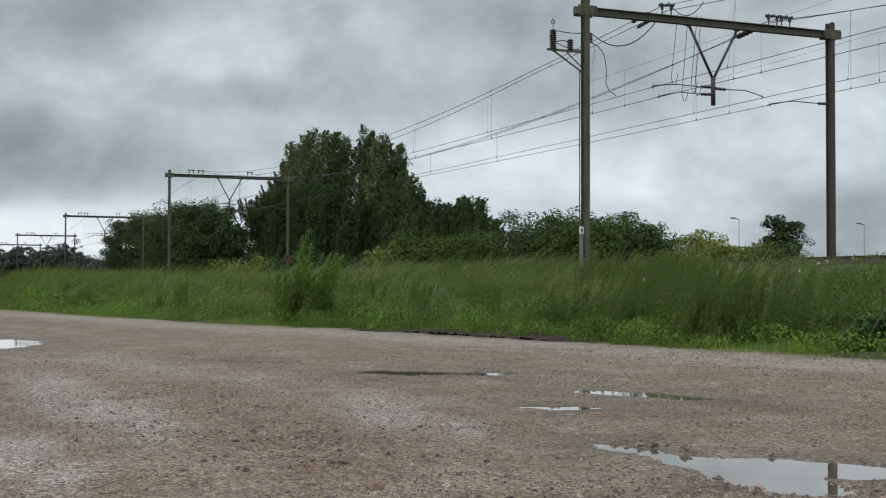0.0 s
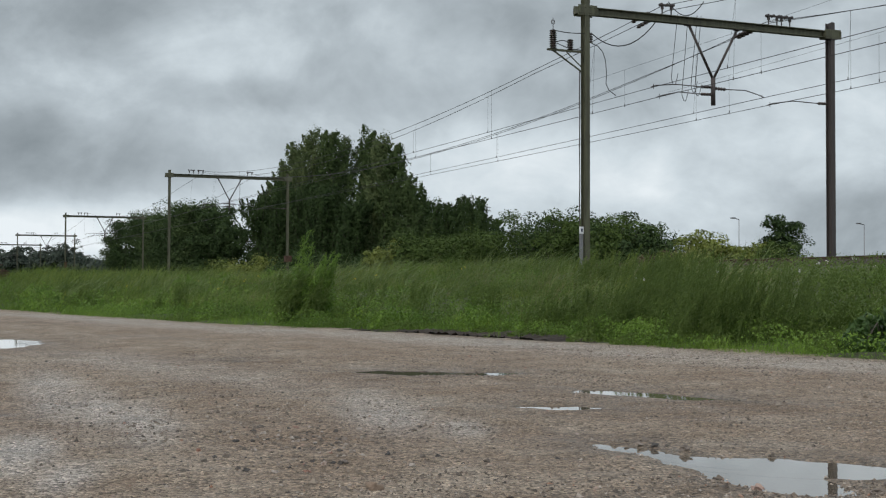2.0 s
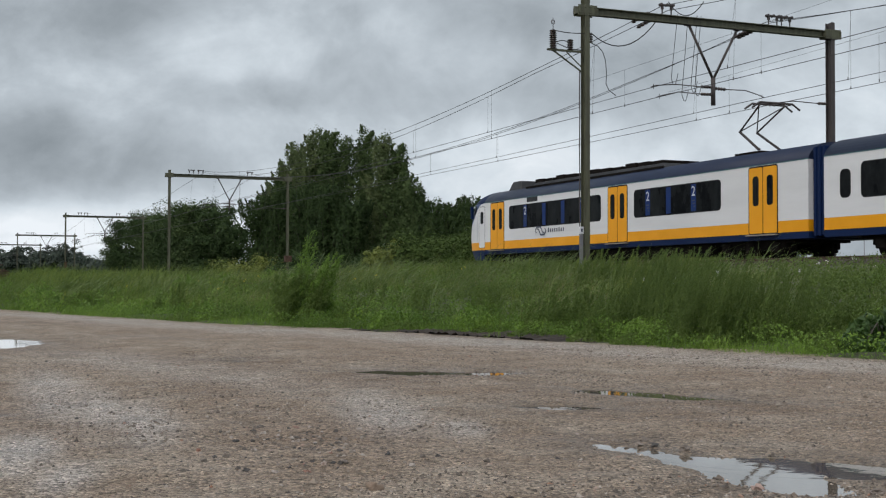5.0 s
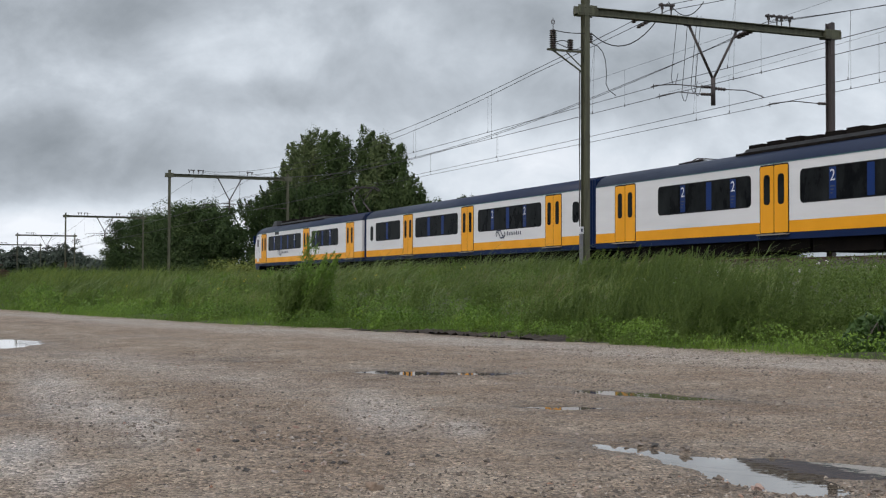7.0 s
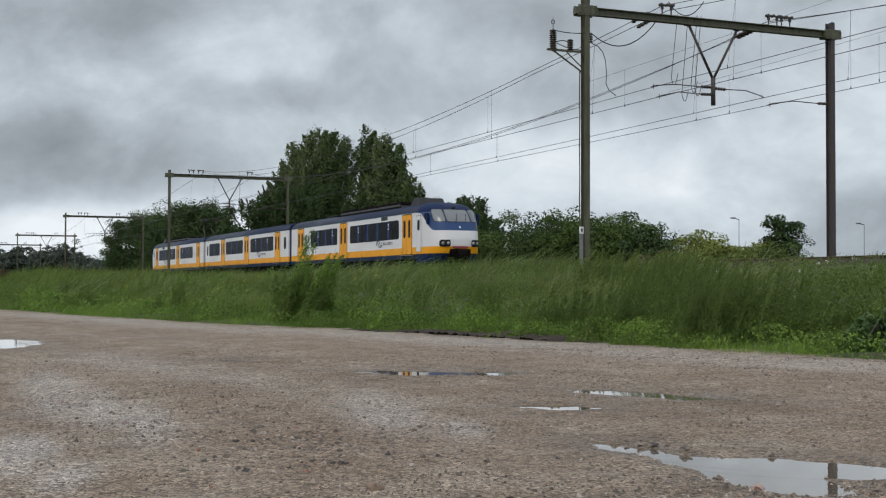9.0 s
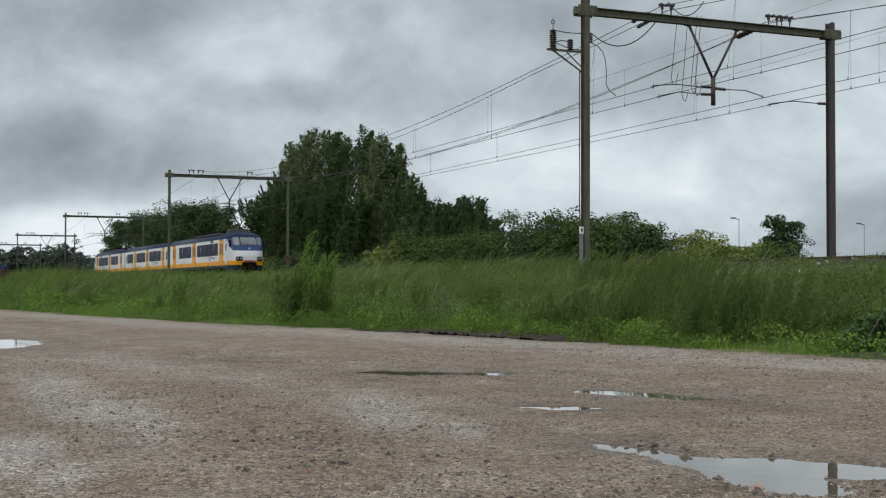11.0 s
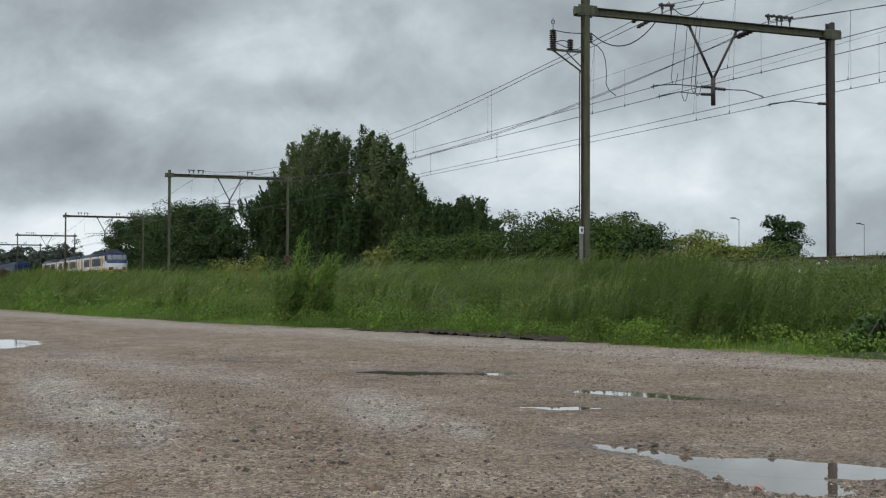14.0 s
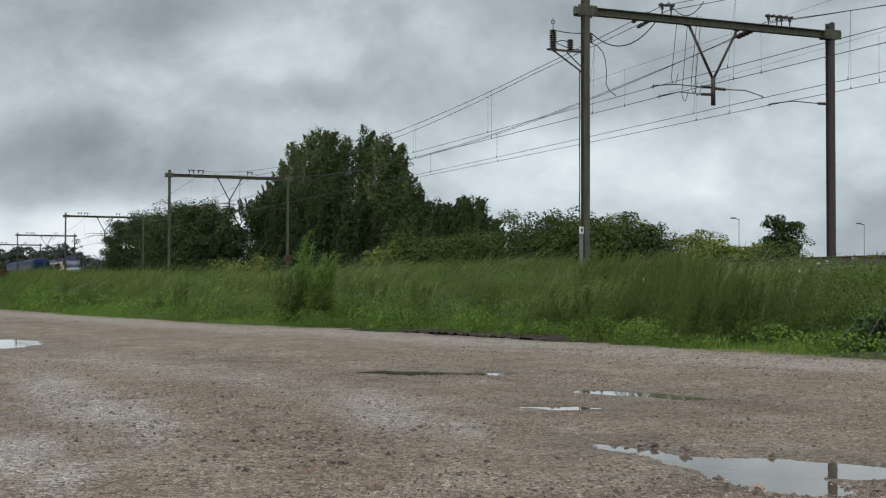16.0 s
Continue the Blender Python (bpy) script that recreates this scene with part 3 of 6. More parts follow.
def portal(x, full):
    p = tagged(empty("catenary_portal", pose(x, 0, 0)), "tall green-grey steel portal carrying the overhead line over both tracks", "catenary portal", "catenary portals")
    mats = ("steel", "dark_steel") if full else ("steel", "steel")
    for y, m in zip(MAST_Y, mats):
        h_mast("mast", y, 1.1, 9.70, p, m)
        bm = add_box(bmesh.new(), -0.35, 0.35, y - 0.35, y + 0.35, 0.75, 1.2, 0.03)
        part("footing", bm, "concrete", p, "concrete mast footing")
        bm = bmesh.new()
        for s in (-1, 1):
            add_box(bm, s * 0.15 - 0.012, s * 0.15 + 0.012, y - 0.33, y + 0.33, BEAM_Z - 0.16, BEAM_Z + 0.16)
        for dy in (-0.31, 0.31):
            add_box(bm, -0.19, 0.19, y + dy - 0.02, y + dy + 0.02, BEAM_Z - 0.1, BEAM_Z + 0.1)
        part("clamp", bm, "steel", p)
        if full:
            for k in range(8):
                dy, dz = -0.24 + 0.16 * (k % 4), 0.09 if k < 4 else -0.09
                rod("bolt", (0.162, y + dy, BEAM_Z + dz), (0.185, y + dy, BEAM_Z + dz), 0.018, "steel", p, seg=6)
    bm = bmesh.new()
    for z in (-0.11, 0.11):
        add_box(bm, -0.11, 0.11, MAST_Y[0] + 0.14, MAST_Y[1] - 0.14, BEAM_Z + z - 0.012, BEAM_Z + z + 0.012)
    add_box(bm, -0.008, 0.008, MAST_Y[0] + 0.14, MAST_Y[1] - 0.14, BEAM_Z - 0.098, BEAM_Z + 0.098)
    part("beam", bm, "steel", p)
    # hanger between the tracks
    for y in (23.72, 25.62):
        rod("brace", (0, y, BEAM_Z - 0.12), (0, 24.66, 7.45), 0.045, "dark_steel", p)
        box("brace_plate", -0.09, 0.09, y - 0.12, y + 0.12, BEAM_Z - 0.15, BEAM_Z - 0.122, "dark_steel", p)
    rod("drop_tube", (0, 24.66, 7.5), (0, 24.66, 6.6), 0.075, "dark_steel", p)
    # registration arms
    for y0, z0, y1, z1 in ((24.58, 7.19, 22.28, 7.06), (24.58, 6.95, 22.50, 6.75), (24.74, 7.16, 26.70, 6.98), (29.32, 6.92, 26.82, 6.74)):
        s = 1 if y1 > y0 else -1
        insulator("insulator", (0, y0, z0), (0, y0 + s * 0.42, z0 - 0.01), p, 0.06, 4)
        bm = add_path(bmesh.new(), [(0, y0 + s * 0.42, z0 - 0.01), (0, (y0 + y1) / 2 + s * 0.2, z0 - 0.01 + 0.02), (0, y1 - s * 0.2, z1 + 0.06), (0, y1, z1 - 0.01)], 0.017)
        part("registration_arm", bm, "dark_steel", p)
        rod("clip", (0, y1 - s * 0.1, z1 + 0.1), (0, y1 - s * 0.1, z1 - 0.06), 0.012, "dark_steel", p, seg=5)
    # stools on the beam that carry the messenger wires
    for y in (22.88, 27.05, 27.58) if full else (21.6, 22.35, 26.3):
        bm = bmesh.new()
        for dy in (-0.17, 0.17):
            add_rod(bm, (0, y + dy, BEAM_Z + 0.12), (0, y + dy, BEAM_Z + 0.42), 0.022)
            add_rod(bm, (0, y + dy, BEAM_Z + 0.30), (0, y + dy, BEAM_Z + 0.40), 0.05)
        add_box(bm, -0.05, 0.05, y - 0.27, y + 0.27, BEAM_Z + 0.42, BEAM_Z + 0.47)
        for dy in (-0.22, 0.0, 0.22):
            add_rod(bm, (-0.07, y + dy, BEAM_Z + 0.45), (0.07, y + dy, BEAM_Z + 0.45), 0.05)
        part("wire_stool", bm, "dark_steel", p)
    return p


def first_portal_gear(p):
    """The side bracket with its arresters, the earth cable, the plate and the conduit on the mast beside the lot."""
    y = MAST_Y[0]
    bm = bmesh.new()
    add_box(bm, -0.04, 0.04, 18.55, y - 0.1, 7.96, 8.02)
    add_rod(bm, (0, 18.75, 7.97), (0, y - 0.12, 7.36), 0.03)
    add_rod(bm, (0, 19.2, 7.97), (0, y - 0.12, 7.5), 0.02)
    part("bracket", bm, "steel", p)
    insulator("surge_arrester", (0, 18.75, 8.02), (0, 18.75, 8.62), p, 0.125, 9)
    insulator("insulator", (0, 19.35, 8.02), (0, 19.35, 8.36), p, 0.11, 6)
    rod("pin", (0, 18.75, 8.6), (0, 18.75, 8.98), 0.012, "dark_steel", p)
    part("ring", add_path(bmesh.new(), [(0, 18.75 + 0.06 * math.sin(k), 8.85 + 0.07 * math.cos(k)) for k in np.linspace(0, 6.28, 9)], 0.012), "dark_steel", p)
    insulator("insulator", (0, y + 0.2, 8.3), (0, y + 0.2, 8.62), p, 0.07, 4)
    bm = add_path(bmesh.new(), [(0.0, y - 0.20 - 0.012 * (k % 2), z) for k, z in enumerate((7.4, 6.6, 6.0, 5.0, 4.0, 3.2, 2.5, 1.2))], 0.019)
    part("conduit", bm, "dark_steel", p)
    bm = bmesh.new()
    add_box(bm, 0.05, 0.11, y - 0.25, y - 0.12, 2.30, 2.52, 0.008)
    part("plate", bm, "letter", p, "small white number plate on the mast")
    box("plate_mark", 0.1105, 0.113, y - 0.215, y - 0.155, 2.36, 2.46, "mark", p)
    box("guard", 0.04, 0.10, y - 0.235, y - 0.14, 1.2, 2.29, "lamp_post", p, "grey cable guard on the mast")
    cable = lambda pts, r=0.014: part("jumper_cable", add_path(bmesh.new(), pts, r), "wire", p)

    def droop(a, b, sag, n=10):
        a, b = Vector(a), Vector(b)
        return [a.lerp(b, k / n) - Vector((0, 0, sag * 4 * (k / n) * (1 - k / n))) for k in range(n + 1)]
    cable(droop((0, 18.8, 8.6), (0, y + 0.15, 8.62), 0.05))
    cable(droop((0, 18.8, 8.2), (0, 19.4, 8.2), -0.1))
    cable(droop((0, 18.9, 8.2), (0, y - 0.1, 8.05), 0.05))
    cable(droop((0, y + 0.2, 8.62), (0, 22.5, 9.2), 0.6), 0.018)
    cable([(0, y + 0.2, 8.3), (0, y + 0.45, 8.22), (0, y + 0.62, 8.05), (0, y + 0.72, 7.8), (0, y + 0.76, 7.4), (0, y + 0.74, 7.05), (0, y + 0.85, 6.85), (0, y + 1.1, 6.7)])
    for k, (yy, zb) in enumerate(((23.1, 7.4), (23.5, 6.9), (23.85, 7.2), (24.0, 7.1))):
        cable(droop((0, yy + 0.2, 9.5), (0, yy - 0.05, zb), 0.0) + droop((0, yy - 0.05, zb), (0, yy + 0.2, zb + 0.15), 0.3, 6)[1:], 0.011)
    cable(droop((0, 22.95, 9.85), (0, 24.3, 9.98), 0.45), 0.016)


portals = [portal(x, i == 0) for i, x in enumerate(PORTALS)]
first_portal_gear(portals[0])


def mast_boxes():
    box("switch_box", -0.2, 0.25, 29.2, 29.75, 2.6, 3.1, "rust", portals[1], "rusty brown switch box on the mast", 0.02)
    box("warning_plate", 0.15, 0.2, 19.75, 20.05, 2.7, 3.6, "rust", portals[2], "rusty brown plate on the mast")


mast_boxes()


def wires():
    """Per track two contact wires and two messengers, which overlap at the first portal, with their droppers."""
    ends = [30.5] + PORTALS + [-350.0, -415.0]
    u = np.linspace(0, 1, 25)
    for k, yc in enumerate(TRACKS):
        line = tagged(empty("overhead_line", pose(0, 0, 0)), "dark copper contact wires hung by droppers from messenger wires", "overhead line", "overhead lines")
        hold = ((22.50, 6.73), (22.28, 7.03)) if k == 0 else ((26.82, 6.72), (26.70, 6.98))
        carry = ((22.70, 9.70, 1.72), (22.90, 9.56, 1.92)) if k == 0 else ((26.80, 9.52, 1.80), (26.95, 9.50, 1.72))

        def wire(name, pts, r):
            ob = new(name, mesh_np(name, *tube_np([pts], r), ["wire"]))
            ob.parent = line
        for j, (xa, xb) in enumerate(zip(ends[:-1], ends[1:])):
            x = xa + (xb - xa) * u
            for q in (0, 1):
                ya, yb = (yc + (0.25 if (i % 2) else -0.2) + 0.08 * q for i in (j, j + 1))
                za = zb = CONTACT_Z + 0.03 * q
                if j == 0:
                    yb, zb = hold[q]
                    za += 0.5 * q
                if j == 1:
                    ya, za = hold[q]
                y, z = ya + (yb - ya) * u, za + (zb - za) * u
                wire("contact_wire", np.stack([x, y, z - 0.06 * 4 * u * (1 - u)], -1), 0.0105)
                near = j < 2
                if q and not near:
                    continue
                ma = carry[q][0] if near else yc + 0.3
                sag = carry[q][2]
                if j == 1:
                    du = np.array([0.012, 0.028])
                    a, b = ((xa + (xb - xa) * d, ma, carry[q][1] - sag * 4 * d * (1 - d)) for d in du)
                    insulator("wire_insulator", a, b, line, 0.07, 5)
                zm = carry[q][1] - sag * 4 * u * (1 - u)
                my = lambda q: ma + (ya + (yb - ya) * q - ma) * np.clip(q * (1 - q) * 9, 0, 1)
                wire("messenger_wire", np.stack([x, my(u), zm], -1), 0.0115)
                for uu in (np.arange(8) + 0.5) / 8:
                    zt = carry[q][1] - sag * 4 * uu * (1 - uu)
                    zc = za + (zb - za) * uu - 0.06 * 4 * uu * (1 - uu)
                    wire("dropper", [(xa + (xb - xa) * uu, float(my(uu)), zt), (xa + (xb - xa) * uu, ya + (yb - ya) * uu, zc)], 0.004)
                    if near:
                        wire("dropper_clip", [(xa + (xb - xa) * uu, ya + (yb - ya) * uu, zc + 0.07), (xa + (xb - xa) * uu, ya + (yb - ya) * uu, zc - 0.02)], 0.016)
        # a second messenger of the right-hand section passes under the beam
        xe, z0, z1 = ((-40.2, 7.88, 9.8), (-41.0, 7.93, 9.6))[k]
        x = np.linspace(xe, 30.5, 25)
        top = lambda x: z0 + (z1 - z0) * ((x - xe) / (30.5 - xe)) ** 1.1
        yy = yc + 0.05
        wire("messenger_wire", np.stack([x, 0 * x + yy, top(x)], -1), 0.0045)
        for x in np.arange(xe + 2.8 + k, 0, 7.4):
            wire("dropper", [(x, yy, float(top(x))), (x, yy, CONTACT_Z)], 0.004)
            wire("dropper_clip", [(x, yy, CONTACT_Z + 0.06), (x, yy, CONTACT_Z - 0.03)], 0.016)


wires()


# ---- the train ----
HALF = 1.42
Z_SKIRT, Z_LOW, Z_BAND, Z_TOP, Z_ROOF = 0.70, 0.907, 1.263, 3.06, 3.63


def rounded(x0, x1, z0, z1, r, n=5):
    """Outline of a rectangle with round corners in the x-z plane."""
    pts = []
    for cx, cz, a0 in ((x1 - r, z1 - r, 0), (x0 + r, z1 - r, 90), (x0 + r, z0 + r, 180), (x1 - r, z0 + r, 270)):
        for k in range(n):
            a = radians(a0 + 90 * k / (n - 1))
            pts.append((cx + r * math.cos(a), cz + r * math.sin(a)))
    return pts


def side_panel(name, x0, x1, z0, z1, side, out, material, parent, r=0.12, thick=0.03, label=""):
    """A panel with round corners on one side of a car: side -1 or 1, out: how proud it stands."""
    bm = bmesh.new()
    o = [bm.verts.new((x, side * (HALF + out), z)) for x, z in rounded(x0, x1, z0, z1, r)]
    i = [bm.verts.new((x, side * (HALF + out - thick), z)) for x, z in rounded(x0, x1, z0, z1, r)]
    n = len(o)
    bm.faces.new(o if side < 0 else o[::-1])
    for k in range(n):
        f = (o[k], i[k], i[(k + 1) % n], o[(k + 1) % n])
        bm.faces.new(f)
    bmesh.ops.recalc_face_normals(bm, faces=bm.faces)
    return part(name, bm, material, parent, label)


def roof_z(y):
    q = min(1.0, abs(y) / HALF)
    return Z_TOP + (Z_ROOF - Z_TOP) * (1 - q ** 3.2) ** 0.62


def shell(v0, v1, parent):
    """Body bands of a car from v0 to v1: skirt, yellow band, white side, blue roof."""
    for name, z0, z1, m, grow in (("skirt", Z_SKIRT, Z_LOW, "blue", -0.012), ("lower_band", Z_LOW, Z_BAND, "yellow", 0.0), ("side_wall", Z_BAND, Z_TOP, "white", 0.0)):
        part(name, add_box(bmesh.new(), v0, v1, -HALF - grow, HALF + grow, z0, z1), m, parent)
    ys = np.concatenate([-np.cos(np.linspace(0, np.pi, 25)) * HALF])
    prof = [(y, roof_z(y)) for y in ys]
    ob = new("roof", extrude_x("roof", prof, v0, v1, ["roof_blue"], n=2))
    ob.data.polygons.foreach_set("use_smooth", np.array([len(p.vertices) == 4 for p in ob.data.polygons]))
    ob.parent = parent
    bm = bmesh.new()
    for s in (-1, 1):
        add_box(bm, v0, v1, s * (HALF - 0.02) - 0.03, s * (HALF - 0.02) + 0.03, Z_TOP + 0.0, Z_TOP + 0.03)
    part("gutter", bm, "teal", parent)


def door(v0, v1, parent, side):
    d = side_panel("door", v0 - 0.045, v1 + 0.045, 0.89, 3.045, side, 0.006, "seal", parent, 0.10, 0.02, "yellow double sliding door with narrow windows")
    mid = (v0 + v1) / 2
    for a, b in ((v0, mid - 0.02), (mid + 0.02, v1)):
        leaf = side_panel("door_leaf", a, b, 0.92, 3.0, side, 0.014, "yellow", d, 0.05)
        w = 0.155
        c = (a + b) / 2
        side_panel("door_window", c - w, c + w, 1.79, 2.73, side, 0.018, "glass", d, 0.11)
    bm = add_box(bmesh.new(), v0 - 0.05, v1 + 0.05, side * (HALF + 0.0), side * (HALF + 0.14), 0.84, 0.875)
    part("door_step", bm, "concrete", d)
    return d


def window(v0, v1, parent, side, pillars=(), numbers=(), z0=1.79, z1=2.76, material="glass"):
    w = side_panel("window", v0 - 0.03, v1 + 0.03, z0 - 0.03, z1 + 0.03, side, 0.004, "seal", parent, 0.16, 0.02, "dark tinted bonded window with blue pillars")
    side_panel("pane", v0, v1, z0, z1, side, 0.008, material, w, 0.14)
    for a in pillars:
        side_panel("pillar", a - 0.15, a + 0.15, z0 + 0.02, z1 - 0.02, side, 0.011, "pillar", w, 0.02)
    for a in numbers:
        cu = bpy.data.curves.new("class_number", "FONT")
        cu.body, cu.size, cu.align_x, cu.extrude = "2", 0.48, "CENTER", 0.001
        tmp = new("tmp", cu)
        me = bpy.data.meshes.new_from_object(tmp)
        bpy.data.objects.remove(tmp)
        me.materials.append(M["letter"])
        ob = new("class_number", me)
        ob.parent = w
        ob.matrix_basis = Matrix.Translation((a, side * (HALF + 0.013), z1 - 0.42)) @ Matrix.Rotation(0 if side < 0 else math.pi, 4, "Z") @ Matrix.Rotation(math.pi / 2, 4, "X")
        tagged(ob, "white class number 2")
        bm = bmesh.new()
        for k in range(3):
            add_box(bm, a - 0.09, a + 0.09 - 0.05 * k, side * (HALF + 0.0115), side * (HALF + 0.013), z1 - 0.60 - 0.1 * k, z1 - 0.56 - 0.1 * k)
        part("notice", bm, "mark", w)
    return w


def marking(v, parent, side):
    """Two interlocked blue bows and a row of bars for the operator's lettering."""
    bm = bmesh.new()
    for s, dz in ((1, 0.0), (-1, 0.0)):
        pts = [(v - side * s * q, side * (HALF + 0.012), 1.58 + s * z) for q, z in ((-0.38, -0.09), (-0.48, 0.02), (-0.34, 0.17), (0.0, 0.17), (0.20, -0.08), (0.31, -0.08))]
        for a, b in zip(pts[:-1], pts[1:]):
            dx, dz2 = b[0] - a[0], b[2] - a[2]
            L = math.hypot(dx, dz2)
            nx, nz = -dz2 / L * 0.034, dx / L * 0.034
            y = a[1]
            vs = [bm.verts.new(q) for q in ((a[0] + nx, y, a[2] + nz), (b[0] + nx, y, b[2] + nz), (b[0] - nx, y, b[2] - nz), (a[0] - nx, y, a[2] - nz))]
            bm.faces.new(vs)
    part("operator_mark", bm, "mark", parent, "dark blue operator mark")
    bm = bmesh.new()
    d = side * -1
    for k in range(8):
        h = (0.26, 0.2, 0.2, 0.2, 0.2, 0.24, 0.2, 0.2)[k]
        x = v + d * (0.72 + 0.185 * k)
        add_box(bm, x - 0.045, x + 0.045, side * (HALF + 0.010), side * (HALF + 0.012), 1.50, 1.50 + h * 0.7)
    part("lettering", bm, "mark", parent, "dark blue lettering")


def bogie(v, parent):
    bm = bmesh.new()
    for s in (-1, 1):
        add_box(bm, v - 1.65, v + 1.65, s * 1.0 - 0.09, s * 1.0 + 0.09, 0.42, 0.66, 0.03)
        for dx in (-1.25, 1.25):
            add_box(bm, v + dx - 0.2, v + dx + 0.2, s * 1.05 - 0.13, s * 1.05 + 0.13, 0.32, 0.62, 0.03)
        add_rod(bm, (v, s * 1.05, 0.3), (v, s * 1.05, 0.85), 0.22, seg=12)
        add_rod(bm, (v - 0.5, s * 1.12, 0.5), (v - 0.5, s * 1.12, 0.95), 0.05)
    add_box(bm, v - 0.35, v + 0.35, -1.0, 1.0, 0.42, 0.7)
    add_box(bm, v - 2.1, v + 2.1, -1.1, 1.1, 0.62, 0.72)
    b = part("bogie", bm, "under", parent, "grimy steel bogie with shade put into its colour")
    for dx in (-1.25, 1.25):
        for s in (-1, 1):
            bm = bmesh.new()
            add_rod(bm, (v + dx, s * 0.70, 0.46), (v + dx, s * 0.83, 0.46), 0.46, seg=24)
            add_rod(bm, (v + dx, s * 0.66, 0.46), (v + dx, s * 0.70, 0.46), 0.49, seg=24)
            part("wheel", bm, "under", b, "dark steel wheel", True)


def undergear(v0, v1, parent):
    for k, (a, b, z) in enumerate(((0.0, 0.3, 0.30), (0.31, 0.55, 0.36), (0.56, 0.80, 0.28), (0.81, 1.0, 0.34))):
        x0, x1 = v0 + (v1 - v0) * a, v0 + (v1 - v0) * b
        part("equipment_box", add_box(bmesh.new(), x0, x1, -1.12, 1.12, z, 0.71, 0.03), "under", parent)


def roof_box(name, v0, v1, y0, y1, z0, z1, parent, material="roof", slope=0.35, label=""):
    bm = bmesh.new()
    b = [bm.verts.new(q) for q in ((v0, y0, z0), (v1, y0, z0), (v1, y1, z0), (v0, y1, z0))]
    t = [bm.verts.new(q) for q in ((v0 + slope * 0.5, y0 + 0.12, z1), (v1 - slope, y0 + 0.12, z1), (v1 - slope, y1 - 0.12, z1), (v0 + slope * 0.5, y1 - 0.12, z1))]
    bm.faces.new(t)
    for k in range(4):
        bm.faces.new((b[k], b[(k + 1) % 4], t[(k + 1) % 4], t[k]))
    bmesh.ops.recalc_face_normals(bm, faces=bm.faces)
    bmesh.ops.bevel(bm, geom=list(bm.edges), offset=0.03, segments=1, affect="EDGES")
    return part(name, bm, material, parent, label)


# the cab: a plan outline that draws in towards the nose, raked back above the sill
V_CAB = 22.9


def nose_v(z):
    """How far the nose reaches at height z."""
    return float(np.interp(z, [0.45, 0.62, 0.92, 1.3, 1.60, 1.63, 2.07, 2.5, 2.8, 3.1, 3.25, 3.44, 3.56, 3.64], [24.75, 25.0, 25.28, 25.37, 25.385, 25.385, 25.30, 25.16, 24.92, 24.62, 24.38, 23.95, 23.48, 22.9]))


def nose_half(z):
    if z <= Z_TOP:
        return HALF
    lo, hi = 0.0, HALF
    for _ in range(30):
        m = (lo + hi) / 2
        lo, hi = (m, hi) if roof_z(m) > z else (lo, m)
    return lo


def nose_point(z, s, out=0.0):
    """A point of the nose at height z; s runs across it from -1 over 0 (middle) to 1."""
    w, d, a = nose_half(z), nose_v(z) - V_CAB, min(abs(s), 1.0)
    f = lambda q: V_CAB + d * max(0.0, 1 - q ** 4.6) ** 0.38
    e = 0.01
    slope = (f(max(a - e, 0)) - f(min(a + e, 1))) / ((min(a + e, 1) - max(a - e, 0)) * max(w, 0.1))
    k = 1 / math.hypot(1, slope)
    return Vector((f(a) + out * k, math.copysign(a * w + out * slope * k, s if s else 1), z))


